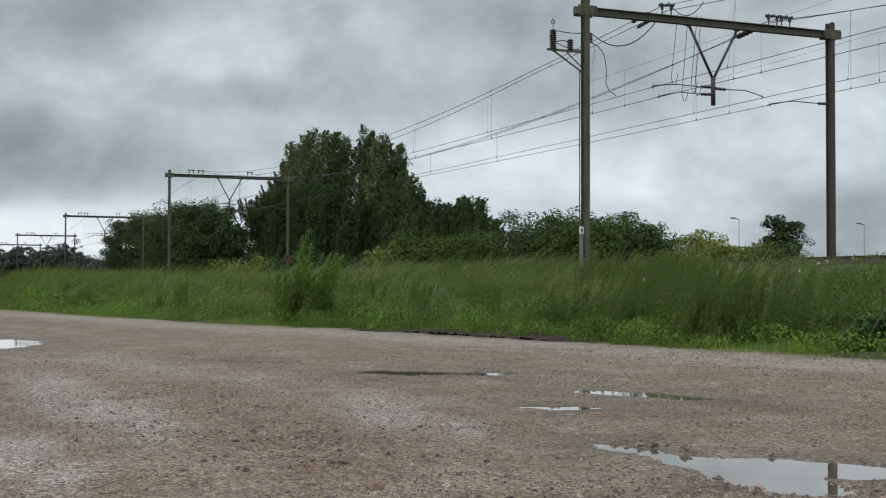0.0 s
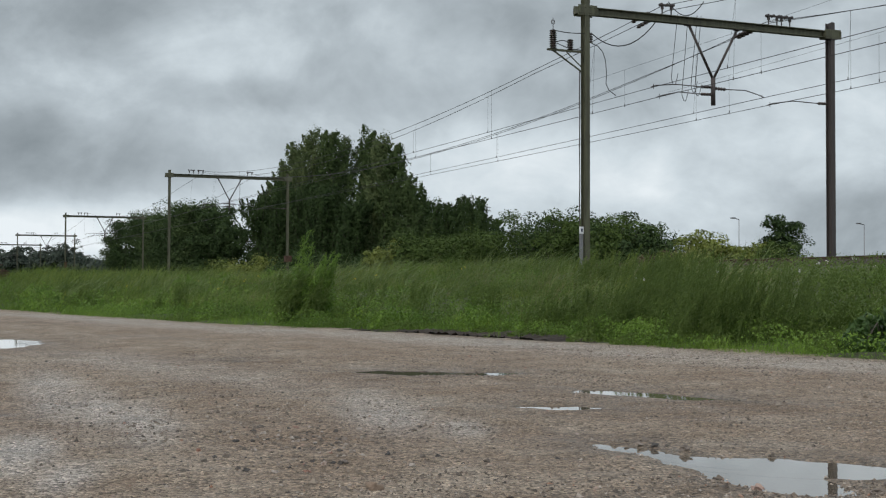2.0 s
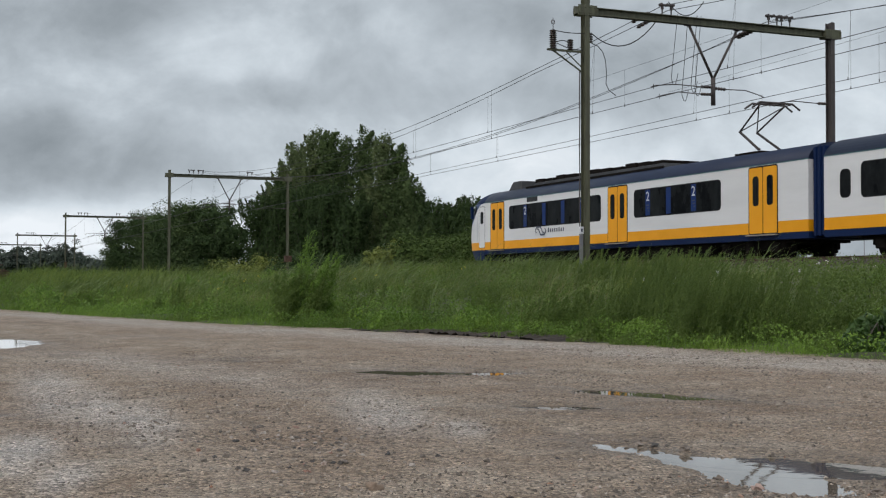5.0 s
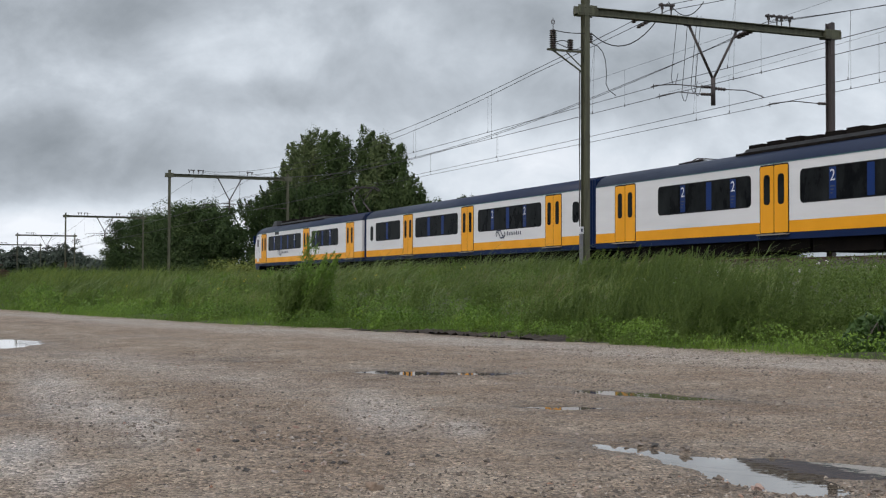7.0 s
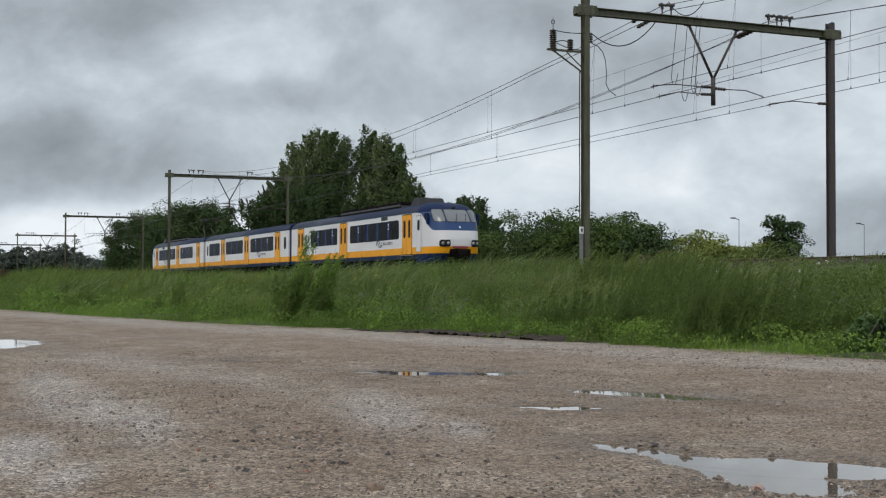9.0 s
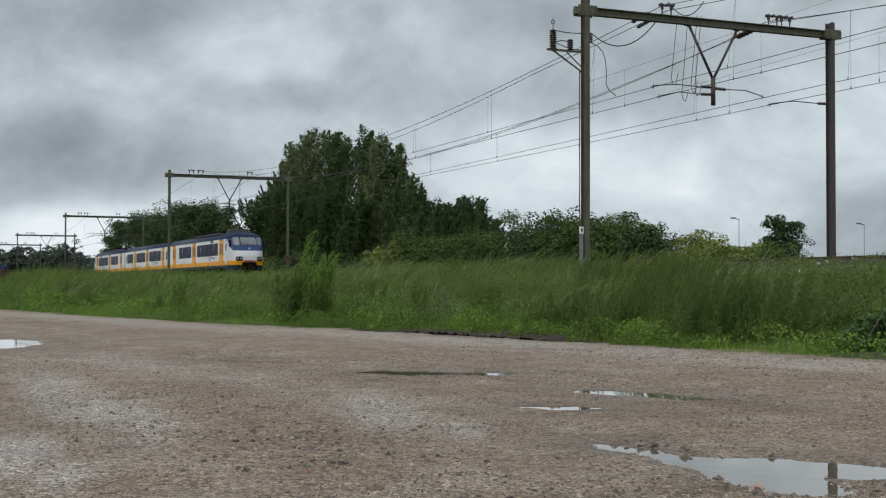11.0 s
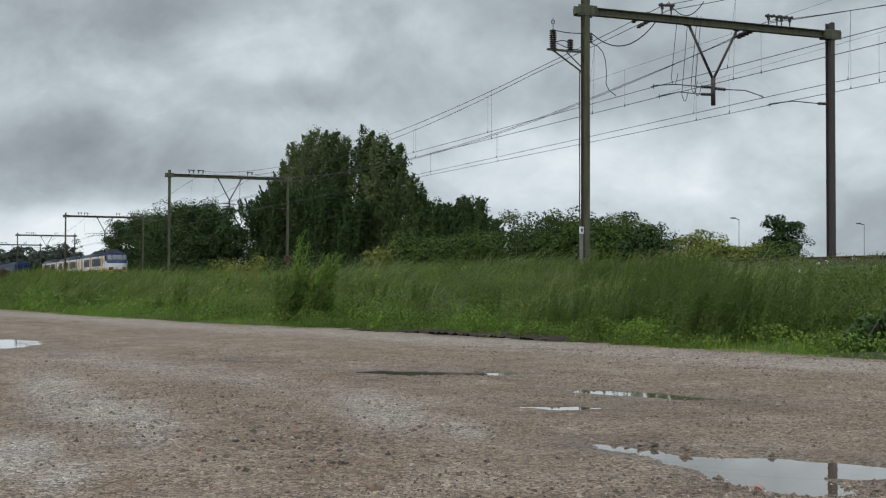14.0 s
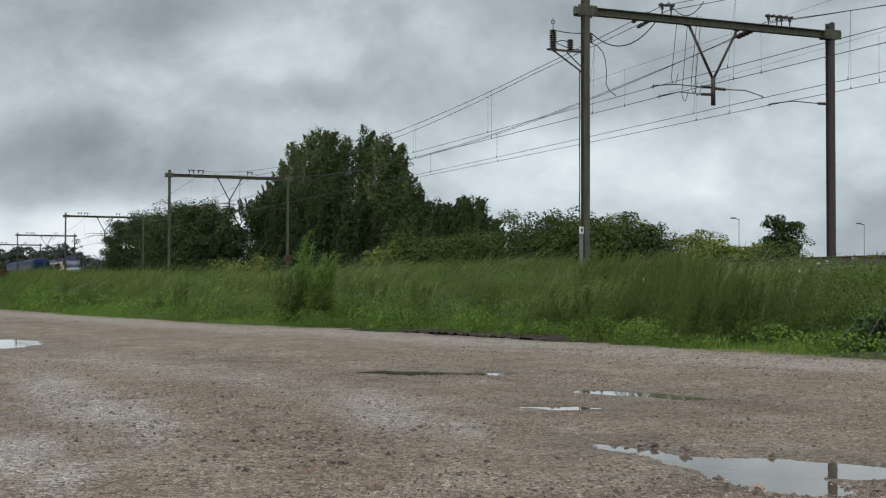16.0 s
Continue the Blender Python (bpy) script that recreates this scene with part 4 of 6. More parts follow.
def nose(parent):
    zs = [0.45, 0.62, 0.75, Z_LOW, 1.0, 1.12, Z_BAND, 1.45, 1.60, 1.63, 1.85] + list(np.linspace(2.07, Z_TOP, 56)) + [3.15, 3.24, 3.32, 3.40, 3.46, 3.51, 3.55, 3.58, 3.61]
    ss = np.sin(np.linspace(-np.pi / 2, np.pi / 2, 141))
    V = [nose_point(z, s) for z in zs for s in ss]
    F, MI = [], []
    n = len(ss)
    for i in range(len(zs) - 1):
        zc = (zs[i] + zs[i + 1]) / 2
        for k in range(n - 1):
            F.append((i * n + k, i * n + k + 1, (i + 1) * n + k + 1, (i + 1) * n + k))
            c = (V[i * n + k] + V[(i + 1) * n + k + 1]) / 2
            # the blue hood sweeps down from the roof to the sill of the windscreen
            sweep = float(np.interp(c.x, [22.95, 23.4, 23.8, 24.2, 24.55, 24.8], [3.06, 3.0, 2.75, 2.40, 2.15, 2.07]))
            if zc < Z_LOW:
                MI.append(0)
            elif zc < Z_BAND:
                MI.append(1)
            elif zc < min(sweep, Z_TOP):
                MI.append(2)
            elif zc > Z_TOP:
                MI.append(0)
            else:
                MI.append(3)
    F.append(tuple((len(zs) - 1) * n + k for k in range(n)))
    MI.append(0)
    ob = new("nose", mesh_np("nose", V, F, ["blue", "yellow", "white", "midblue"], MI, True))
    ob.parent = parent
    tagged(ob, "rounded cab front, white and blue over a yellow band")

    def patch(name, s0, s1, z0, z1, out, material, label="", r=0.1, par=None):
        m, q = 12, 8
        bm = bmesh.new()
        g = []
        for j in range(q + 1):
            z = z0 + (z1 - z0) * j / q
            e = min(1.0, min(j, q - j) / q * 4)
            cut = (1 - e) * r
            g.append([bm.verts.new(nose_point(z, (s0 + cut) + (s1 - s0 - 2 * cut) * k / m, out)) for k in range(m + 1)])
        for j in range(q):
            for k in range(m):
                bm.faces.new((g[j][k], g[j][k + 1], g[j + 1][k + 1], g[j + 1][k]))
        return part(name, bm, material, par or ob, label, True)
    for s0, s1 in ((-0.84, -0.50), (-0.45, 0.45), (0.50, 0.84)):
        fr = patch("windscreen_seal", s0 - 0.018, s1 + 0.018, 2.50, 3.20, 0.006, "seal", r=0.02)
        patch("windscreen", s0, s1, 2.53, 3.17, 0.012, "screen", "raked windscreen pane", 0.02, fr)
    for s in (-1, 1):
        a, b = sorted((s * 0.915, s * 0.968))
        patch("cab_side_window", a, b, 2.58, 2.99, 0.008, "glass", "dark cab side window", 0.012)
        a, b = sorted((s * 0.40, s * 0.74))
        hb = patch("lamp_housing", a, b, 1.24, 1.59, 0.045, "seal", "dark headlamp housing", 0.03)
        for q in (0.48, 0.64):
            c = nose_point(1.42, s * q, 0.04)
            d = Vector((1.0, s * 0.12, 0)).normalized()
            part("headlamp", add_rod(bmesh.new(), c - d * 0.03, c + d * 0.03, 0.085, 0.08, 14), "lamp_glass", hb, "round unlit headlamp", True)
        part("mirror", add_box(bmesh.new(), 24.27, 24.40, s * 1.33, s * 1.47, 2.40, 2.98, 0.03), "blue", ob, "dark rear view mirror box")
    # no hollow is cut: a dark patch paints the recess's shade onto the skin
    patch("coupler_shade_patch", -0.42, 0.42, 0.46, 1.13, 0.012, "under", "dark flat patch for the shaded coupler recess", 0.02)
    bm = add_box(bmesh.new(), 25.25, 25.42, -0.42, 0.42, 1.16, 1.28, 0.03)
    part("coupler_cover", bm, "red", ob, "faded red cover above the coupler")
    bm = bmesh.new()
    add_box(bm, 24.9, 25.6, -0.14, 0.14, 0.85, 1.1, 0.03)
    add_box(bm, 25.55, 25.67, -0.25, 0.25, 0.8, 1.12, 0.03)
    part("coupler", bm, "under", ob, "dark automatic coupler")
    for s in (-0.15, 0.2):
        bm = add_path(bmesh.new(), [nose_point(2.48, s, 0.03), nose_point(2.7, s + 0.1, 0.04), nose_point(2.95, s + 0.16, 0.035)], 0.012)
        part("wiper", bm, "seal", ob)
    part("head_lamp_top", add_rod(bmesh.new(), nose_point(3.24, 0, -0.05), nose_point(3.24, 0, 0.06), 0.09, seg=12), "seal", ob, "small dark top lamp", True)
    patch("badge", -0.03, 0.03, 2.2, 2.3, 0.012, "letter", "", 0.0)


def screen_material():
    n = Nodes("windscreen_glass")
    return n.base(n.mix(n.noise(1.2, 3), (0.10, 0.115, 0.125), (0.17, 0.185, 0.195)), 0.05, 0.0, 0.8)


M["screen"] = screen_material()


def cab_car():
    """An end car; v runs from the inner end to the nose."""
    car = tagged(empty("train_cab_car", pose(0, 0, 0)), "white, yellow and dark blue electric train end car with cab", "train car", "cars of the passing train")
    shell(0.0, V_CAB, car)
    for side in (-1, 1):
        for a, b in ((1.48, 2.88), (10.35, 11.71), (20.87, 22.22)):
            door(a, b, car, side)
        window(4.45, 9.83, car, side, (6.0, 7.55, 8.9), (6.0, 8.9))
        window(12.30, 20.31, car, side, (13.75, 15.35, 17.0, 18.75), (13.75, 18.75))
        marking(17.3 if side < 0 else 17.3, car, side)
        cd = side_panel("cab_door", 22.86, 23.50, 1.0, 2.92, side, 0.006, "seal", car, 0.1, 0.02, "white cab door with a small window")
        side_panel("cab_door_leaf", 22.88, 23.48, 1.02, 2.90, side, 0.010, "white", cd, 0.09)
        side_panel("cab_door_window", 23.02, 23.34, 2.12, 2.68, side, 0.014, "glass", cd, 0.1)
        side_panel("side_vent", 17.6, 18.6, 2.86, 3.06, side, 0.006, "roof", car, 0.02, 0.03, "dark louvre above the windows")
        box("handrail", 23.62, 23.65, side * (HALF + 0.03), side * (HALF + 0.055), 1.3, 2.5, "letter", car)
    nose(car)
    bogie(3.2, car)
    bogie(20.3, car)
    undergear(5.4, 18.0, car)
    roof_box("air_conditioner", 20.4, 21.75, -0.82, 0.82, 3.44, 3.96, car, "roof", 0.35, "dark grey rooftop air conditioner")
    roof_box("resistor_box", 8.5, 19.5, -0.95, 0.95, 3.44, 3.74, car, "roof", 0.6, "long dark rooftop resistor housing")
    for k in range(11):
        x = 8.9 + 0.94 * k
        part("resistor_grid", add_box(bmesh.new(), x, x + 0.72, -0.8, 0.8, 3.72, 3.86 + 0.03 * (k % 3), 0.02), "under", car)
    for s in (-1, 1):
        bm = add_box(bmesh.new(), 8.5, 19.5, s * 1.0 - 0.02, s * 1.0 + 0.02, 3.52, 3.60)
        part("roof_rail", bm, "under", car)
    for x, w in ((2.0, 0.35), (4.2, 0.22)):
        part("roof_vent", add_rod(bmesh.new(), (x, 0, 3.5), (x, 0, 3.66), w, w * 0.6, 14), "roof", car, "", True)
    return car


def middle_car():
    car = tagged(empty("train_middle_car", pose(0, 0, 0)), "white, yellow and dark blue electric train middle car", "train car", "cars of the passing train")
    shell(0.0, 25.69, car)
    for side in (-1, 1):
        for a, b in ((5.88, 7.19), (13.53, 14.89), (22.21, 23.57)):
            door(a, b, car, side)
        window(0.72, 1.12, car, side, z0=1.83, z1=2.6)
        window(1.60, 5.35, car, side, (3.4,), (), 1.79, 2.76)
        window(7.60, 13.05, car, side, (9.4, 11.2), (), 1.79, 2.76)
        window(15.44, 21.78, car, side, (17.0, 18.58, 20.25), (17.0, 20.25))
        window(24.55, 25.03, car, side, z0=1.82, z1=2.6)
        marking(17.85, car, side)
    bogie(3.3, car)
    bogie(22.4, car)
    undergear(5.5, 20.2, car)
    for x, w in ((17.9, 0.5), (24.9, 0.4), (8.2, 0.35), (12.6, 0.3)):
        part("roof_vent", add_rod(bmesh.new(), (x, 0, 3.5), (x, 0, 3.68), w, w * 0.5, 14), "roof", car, "grey domed roof vent", True)
    # gangways at both ends
    for x0, x1 in ((-0.62, 0.0), (25.69, 26.31)):
        gw = part("gangway", add_box(bmesh.new(), x0, x1, -HALF + 0.12, HALF - 0.12, 0.79, 3.38, 0.0), "blue", car, "dark blue bellows between the cars")
        for q in range(3):
            a = x0 + (x1 - x0) * (q + 0.25) / 3
            part("fold", add_box(bmesh.new(), a, a + (x1 - x0) / 6, -HALF + 0.08, HALF - 0.08, 0.75, 3.42, 0.02), "blue", gw)
    return car


def pantograph(car, v):
    """A raised pantograph on the roof of the leading car."""
    pan = part("pantograph", add_box(bmesh.new(), v - 0.7, v + 0.7, -0.6, 0.6, 3.60, 3.68, 0.01), "under", car, "raised steel pantograph")
    for s in (-1, 1):
        insulator("insulator", (v - 0.5, s * 0.5, 3.5), (v - 0.5, s * 0.5, 3.78), pan, 0.07, 4)
        rod("lower_arm", (v - 0.4, s * 0.45, 3.75), (v + 0.75, s * 0.35, 4.45), 0.045, "dark_steel", pan)
        rod("upper_arm", (v + 0.75, s * 0.35, 4.45), (v - 0.55, s * 0.5, 5.2), 0.03, "dark_steel", pan)
        rod("cross_brace", (v + 0.75, s * 0.35, 4.45), (v - 0.5, -s * 0.5, 5.18), 0.02, "dark_steel", pan)
    bm = bmesh.new()
    for dx in (-0.75, -0.35):
        add_path(bm, [(v + dx, -0.95, 5.06), (v + dx, -0.65, 5.25), (v + dx, 0.65, 5.25), (v + dx, 0.95, 5.06)], 0.035)
    for y in (-0.6, -0.2, 0.2, 0.6):
        add_rod(bm, (v - 0.75, y, 5.22), (v - 0.35, y, 5.22), 0.02)
    part("collector_head", bm, "dark_steel", pan)


def folded_pantograph(car, v):
    pan = part("pantograph", add_box(bmesh.new(), v - 0.7, v + 0.7, -0.6, 0.6, 3.58, 3.66, 0.01), "under", car, "folded steel pantograph")
    for s in (-1, 1):
        rod("folded_arm", (v - 0.6, s * 0.4, 3.68), (v + 0.6, s * 0.3, 3.73), 0.025, "dark_steel", pan)
    bm = add_path(bmesh.new(), [(v + 0.2, -0.6, 3.68), (v + 0.2, -0.42, 3.77), (v + 0.2, 0.42, 3.77), (v + 0.2, 0.6, 3.68)], 0.02)
    part("collector_head", bm, "dark_steel", pan)


rear = cab_car()
front = copy_thing(rear, pose(0, 0, 0))
pantograph(front, 4.1)
folded_pantograph(rear, 5.2)
middle = middle_car()
tagged(front, "leading white, yellow and dark blue electric train car with cab")
TRAIN = [(rear, 26.4), (middle, 0.0), (front, -0.71)]


def oncoming_car():
    """A dark blue car of a train that comes the other way in the distance; v runs to its front."""
    car = tagged(empty("oncoming_train_car", pose(0, 0, 0)), "dark blue and grey train car approaching far off with lit headlamps", "train car", "cars of the oncoming train")
    prof = [(y, 0.4) for y in (1.35, -1.35)] + [(-1.40, 1.0), (-1.40, 2.9), (-1.25, 3.35), (-0.8, 3.62), (0, 3.72), (0.8, 3.62), (1.25, 3.35), (1.40, 2.9), (1.40, 1.0)]
    V, F, k = [], [], len(prof)
    for v, f, drop in ((-26, 1.0, 0), (-1.4, 1.0, 0), (-0.6, 0.94, 0.25), (-0.1, 0.82, 0.7), (0.0, 0.7, 1.2)):
        for y, z in prof:
            V.append((v, y * f, min(z, 3.72 - drop) if z > 1 else z))
    for r in range(4):
        F += [(r * k + j, r * k + (j + 1) % k, (r + 1) * k + (j + 1) % k, (r + 1) * k + j) for j in range(k)]
    F += [tuple(range(k))[::-1], tuple(4 * k + j for j in range(k))]
    ob = new("body", mesh_np("body", V, F, ["blue"]))
    ob.parent = car
    for s in (-1, 1):
        box("window_strip", -25, -2.2, s * 1.402 - 0.01, s * 1.402 + 0.01, 1.9, 2.7, "glass", car)
        box("lower_band", -25.8, -1.5, s * 1.402 - 0.012, s * 1.402 + 0.012, 0.8, 1.15, "seal", car)
        part("headlamp", add_rod(bmesh.new(), (-0.02, s * 0.8, 1.35), (0.05, s * 0.8, 1.35), 0.06, seg=12), "lit", car, "lit white headlamp", True)
    part("windscreen", add_box(bmesh.new(), -0.75, -0.06, -0.95, 0.95, 2.1, 2.52, 0.05), "glass", car, "dark windscreen")
    return car


def lit_material():
    n = Nodes("lit_headlamp")
    n.base((0.9, 0.9, 0.85), 0.3)
    n.b.inputs["Emission Color"].default_value = (1, 0.97, 0.88, 1)
    n.b.inputs["Emission Strength"].default_value = 0.9
    return n.m


M["lit"] = lit_material()
oncoming = [oncoming_car()]
oncoming.append(copy_thing(oncoming[0], pose(0, 0, 0)))


# ---- plants ----
WIND = np.array([0.392, 0.920, 0.0])  # the wind blows along the picture plane


def ribbons(root, length, width, lean, rng, seg=3, droop=1.0):
    """Bent, tapering blades: root (n,3), length, width, and a lean vector (n,3) of the tip per unit of length."""
    n = len(root)
    a = rng.random(n) * 2 * np.pi
    side = np.stack([np.cos(a), np.sin(a), 0 * a], -1)
    k = seg
    V = np.zeros((n, 2 * k + 1, 3))
    for j in range(k + 1):
        u = j / k
        c = root + np.stack([0 * a, 0 * a, length * (u - 0.25 * droop * np.linalg.norm(lean, axis=1) * u * u)], -1) + lean * (length * u ** 1.8)[:, None]
        w = (width * (1 - u ** 1.6) * 0.5)[:, None] * side
        if j < k:
            V[:, 2 * j], V[:, 2 * j + 1] = c - w, c + w
        else:
            V[:, 2 * k] = c
    F4 = np.array([[2 * j, 2 * j + 1, 2 * j + 3, 2 * j + 2] for j in range(k - 1)])
    F3 = np.array([[2 * k - 2, 2 * k - 1, 2 * k]])
    off = (np.arange(n) * (2 * k + 1))[:, None, None]
    faces = (F4[None] + off).reshape(-1, 4).tolist() + (F3[None] + off).reshape(-1, 3).tolist()
    return V.reshape(-1, 3), faces


def leaves_np(pos, size, rng, aspect=1.6, up=0.3, direction=None):
    """Small folded leaves, four corners each."""
    n = len(pos)
    d = rng.normal(0, 1, (n, 3))
    d[:, 2] += up
    if direction is not None:
        d += direction
    d /= np.linalg.norm(d, axis=1)[:, None]
    s = np.cross(d, rng.normal(0, 1, (n, 3)))
    s /= np.linalg.norm(s, axis=1)[:, None] + 1e-9
    L, W = (size * aspect / 2)[:, None], (size / 2)[:, None]
    fold = np.cross(d, s) * W * 0.5
    V = np.stack([pos - d * L, pos + s * W + fold, pos + d * L, pos - s * W + fold], 1)
    i = np.arange(n) * 4
    F = np.concatenate([np.stack([i, i + 1, i + 2], -1), np.stack([i, i + 2, i + 3], -1)])
    return V.reshape(-1, 3), F


def leaflets_np(pos, size, rng, facing, aspect=1.5, loose=0.34):
    """Three-cornered leaves for crowns, each turned roughly the way it faces out of its clump."""
    n = len(pos)
    unit = lambda q: q / (np.linalg.norm(q, axis=1)[:, None] + 1e-9)
    nrm = unit(unit(facing) + rng.normal(0, loose, (n, 3)))
    d = unit(np.cross(nrm, rng.normal(0, 1, (n, 3))))
    d *= np.where(d[:, 2] < 0, -1, 1)[:, None]
    s = np.cross(nrm, d)
    L, W = (size * aspect / 2)[:, None], (size * 0.62)[:, None]
    V = np.stack([pos - d * L * 0.6 + s * W, pos - d * L * 0.6 - s * W, pos + d * L * 1.1], 1)
    return V.reshape(-1, 3), np.arange(n * 3).reshape(-1, 3)


def verge_points(n, x0, x1, e0, e1, rng, power=1.0):
    """Random places on the verge, e0..e1 of the way from the lot's edge to the track bed."""
    x = x0 + (x1 - x0) * rng.random(n)
    u = e0 + (e1 - e0) * rng.random(n) ** power
    e = edge_y(x)
    y = e + (19.6 - e) * u
    # the bare bank stays open
    bank = (x > -19.3) & (x < -12.5) & (vnoise(x, 0 * x, 1.7, 44) > 0.28)
    y = np.where(bank, np.maximum(y, e + 0.22 + 0.40 * rng.random(n)), y)
    return np.stack([x, y, land_z(x, y) - 0.02], -1)


def stuff(name, V, F, mats, label, category, midx=None):
    return tagged(new(name, mesh_np(name, V, F, mats, midx)), label, category, kind="stuff")


def grass():
    rng = np.random.default_rng(11)

    def sow(name, tufts, per, x0, x1, e0, e1, h0, h1, w, m, label, wind=0.35, power=1.0, patch=0.0, seg=2, spread=0.10, wild=0.3):
        """Tufts of blades: each tuft has its own height and lean."""
        c = verge_points(tufts, x0, x1, e0, e1, rng, power)
        k = vnoise(c[:, 0], c[:, 1], 0.45, 21) * 0.6 + vnoise(c[:, 0], c[:, 1], 1.3, 22) * 0.4
        if patch:
            keep = rng.random(tufts) < np.clip((k - 0.36) * 4.0, 0.06, 1)
            c, k = c[keep], k[keep]
        n = len(c)
        th = (h0 + (h1 - h0) * rng.random(n) ** 1.5) * (0.3 + 1.25 * k)
        # the growth stays low on the open shoulder near the lot's end
        th *= np.where((c[:, 0] > -1.30 * c[:, 1]) & (c[:, 1] > 10.5), 0.5, 1.0)
        tl = rng.normal(0, wild * 0.6, (n, 3)) * np.array([1, 1, 0])
        i = np.repeat(np.arange(n), per)
        off = rng.normal(0, spread, (len(i), 3)) * np.array([1, 1, 0])
        p = c[i] + off
        p[:, 2] = land_z(p[:, 0], p[:, 1]) - 0.02
        h = th[i] * (0.5 + 0.6 * rng.random(len(i)))
        lean = WIND[None] * (wind * (0.3 + 1.2 * rng.random(len(i)))[:, None]) + tl[i] + rng.normal(0, wild, (len(i), 3)) * np.array([1, 1, 0])
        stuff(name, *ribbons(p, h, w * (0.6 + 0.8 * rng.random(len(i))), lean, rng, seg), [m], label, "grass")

    def herbs(name, n, x0, x1, e0, e1, z0, z1, size, m, label, power=1.0, patch=True):
        p = verge_points(n, x0, x1, e0, e1, rng, power)
        k = vnoise(p[:, 0], p[:, 1], 0.9, 31) * 0.5 + vnoise(p[:, 0], p[:, 1], 2.6, 32) * 0.5
        if patch:
            keep = rng.random(n) < np.clip((k - 0.32) * 3.2, 0.03, 1)
            p, k = p[keep], k[keep]
        p[:, 2] += z0 + (z1 - z0) * rng.random(len(p)) * (0.3 + 1.1 * k)
        stuff(name, *leaves_np(p, size * (0.5 + rng.random(len(p))), rng, 1.8, 0.5, WIND * 0.4), [m], label, "weeds")
    herbs("shoulder_herbs", 26000, -25, -11, 0.45, 1.0, 0.01, 0.26, 0.026, "weed", "low mixed weeds on the open shoulder")
    short, tall = "short bright green grass along the gravel edge", "knee-high green grass bent by the wind"
    sow("verge_grass", 7000, 6, -30, -6.5, -0.02, 0.20, 0.10, 0.28, 0.006, "grass_near", short, 0.2, 1.2)
    sow("verge_grass", 4500, 8, -100, -28, -0.02, 0.30, 0.14, 0.34, 0.018, "grass_near", short, 0.2)
    herbs("verge_herbs", 64000, -30, -7, -0.015, 0.26, 0.01, 0.28, 0.018, "herb", "low bright green herbs on the verge", 1.5)
    herbs("verge_herbs", 22000, -90, -28, -0.01, 0.5, 0.02, 0.30, 0.055, "herb", "low bright green herbs on the verge")
    herbs("verge_weeds", 40000, -34, -9, 0.08, 0.85, 0.05, 0.46, 0.022, "weed", "mixed green weeds among the verge grass")
    sow("tall_grass", 7000, 9, -34, -6.0, 0.05, 0.55, 0.26, 0.56, 0.006, "grass_tall", tall, 0.45, 1.0, 1.0)
    sow("tall_grass", 5200, 9, -34, -10.0, 0.45, 0.90, 0.14, 0.36, 0.008, "grass_tall", tall, 0.55, 1.0, 1.0)
    sow("tall_grass", 6000, 8, -75, -32, 0.10, 0.93, 0.30, 0.72, 0.014, "grass_tall", tall, 0.5, 1.0, 1.0)
    sow("tall_grass", 4600, 8, -150, -66, 0.05, 0.95, 0.55, 1.22, 0.034, "grass_tall", tall, 0.45, 1.0, 1.0, 2, 0.2)
    sow("far_grass", 2000, 5, -300, -140, 0.0, 1.0, 0.35, 0.65, 0.10, "grass_tall", "distant rough grass beside the railway", 0.3, 1.0, 0.0, 2, 0.4)
    sow("seeding_grass", 1100, 6, -60, -12.0, 0.40, 0.92, 0.40, 0.78, 0.008, "grass_dry", "thin brown seeding grass stalks", 0.6, 1.0, 1.0, 3)
    sow("seeding_grass", 500, 5, -30, -8.0, 0.08, 0.5, 0.4, 0.75, 0.006, "grass_dry", "thin brown seeding grass stalks", 0.55, 1.0, 1.0, 3)
    # ragged tufts along the shoulder of the track bed
    sow("shoulder_grass", 1900, 10, -37, -25.5, 0.70, 0.99, 0.28, 0.62, 0.010, "grass_tall", "ragged tufts of grass on the track shoulder", 0.6, 1.0, 1.0, 3, 0.12)
    sow("shoulder_grass", 2200, 8, -75, -34, 0.70, 1.0, 0.34, 0.75, 0.015, "grass_tall", "ragged tufts of grass on the track shoulder", 0.6, 1.0, 1.0, 3, 0.15)
    sow("shoulder_grass", 2400, 9, -150, -95, 0.75, 1.0, 0.55, 1.15, 0.035, "grass_tall", "ragged tufts of grass on the track shoulder", 0.5, 1.0, 0.0, 2, 0.2)
    sow("wild_grass", 300, 14, -62, -34, 0.15, 0.98, 0.60, 1.25, 0.026, "reed", "tall wild grass leaning in the wind", 1.0, 1.0, 1.0, 3, 0.12, 0.2)
    sow("wild_grass", 420, 10, -36, -12.5, 0.20, 0.97, 0.55, 1.05, 0.018, "reed", "tall wild grass leaning in the wind", 0.95, 1.0, 1.0, 3, 0.09)
    sow("far_shoulder_grass", 2600, 7, -300, -125, 0.88, 1.02, 0.95, 1.5, 0.07, "grass_tall", "tall rough grass on the distant track shoulder", 0.3, 1.0, 0.0, 2, 0.3)
    sow("far_shoulder_grass", 1500, 8, -260, -150, 0.85, 1.0, 1.6, 2.5, 0.07, "grass_tall", "head-high rough weeds on the distant track shoulder", 0.4, 1.0, 1.0, 3, 0.4)
    # beyond the tracks
    n = 12000
    x = -30 - 150 * rng.random(n)
    y = 30.0 + 7 * rng.random(n) ** 1.2
    p = np.stack([x, y, land_z(x, y)], -1)
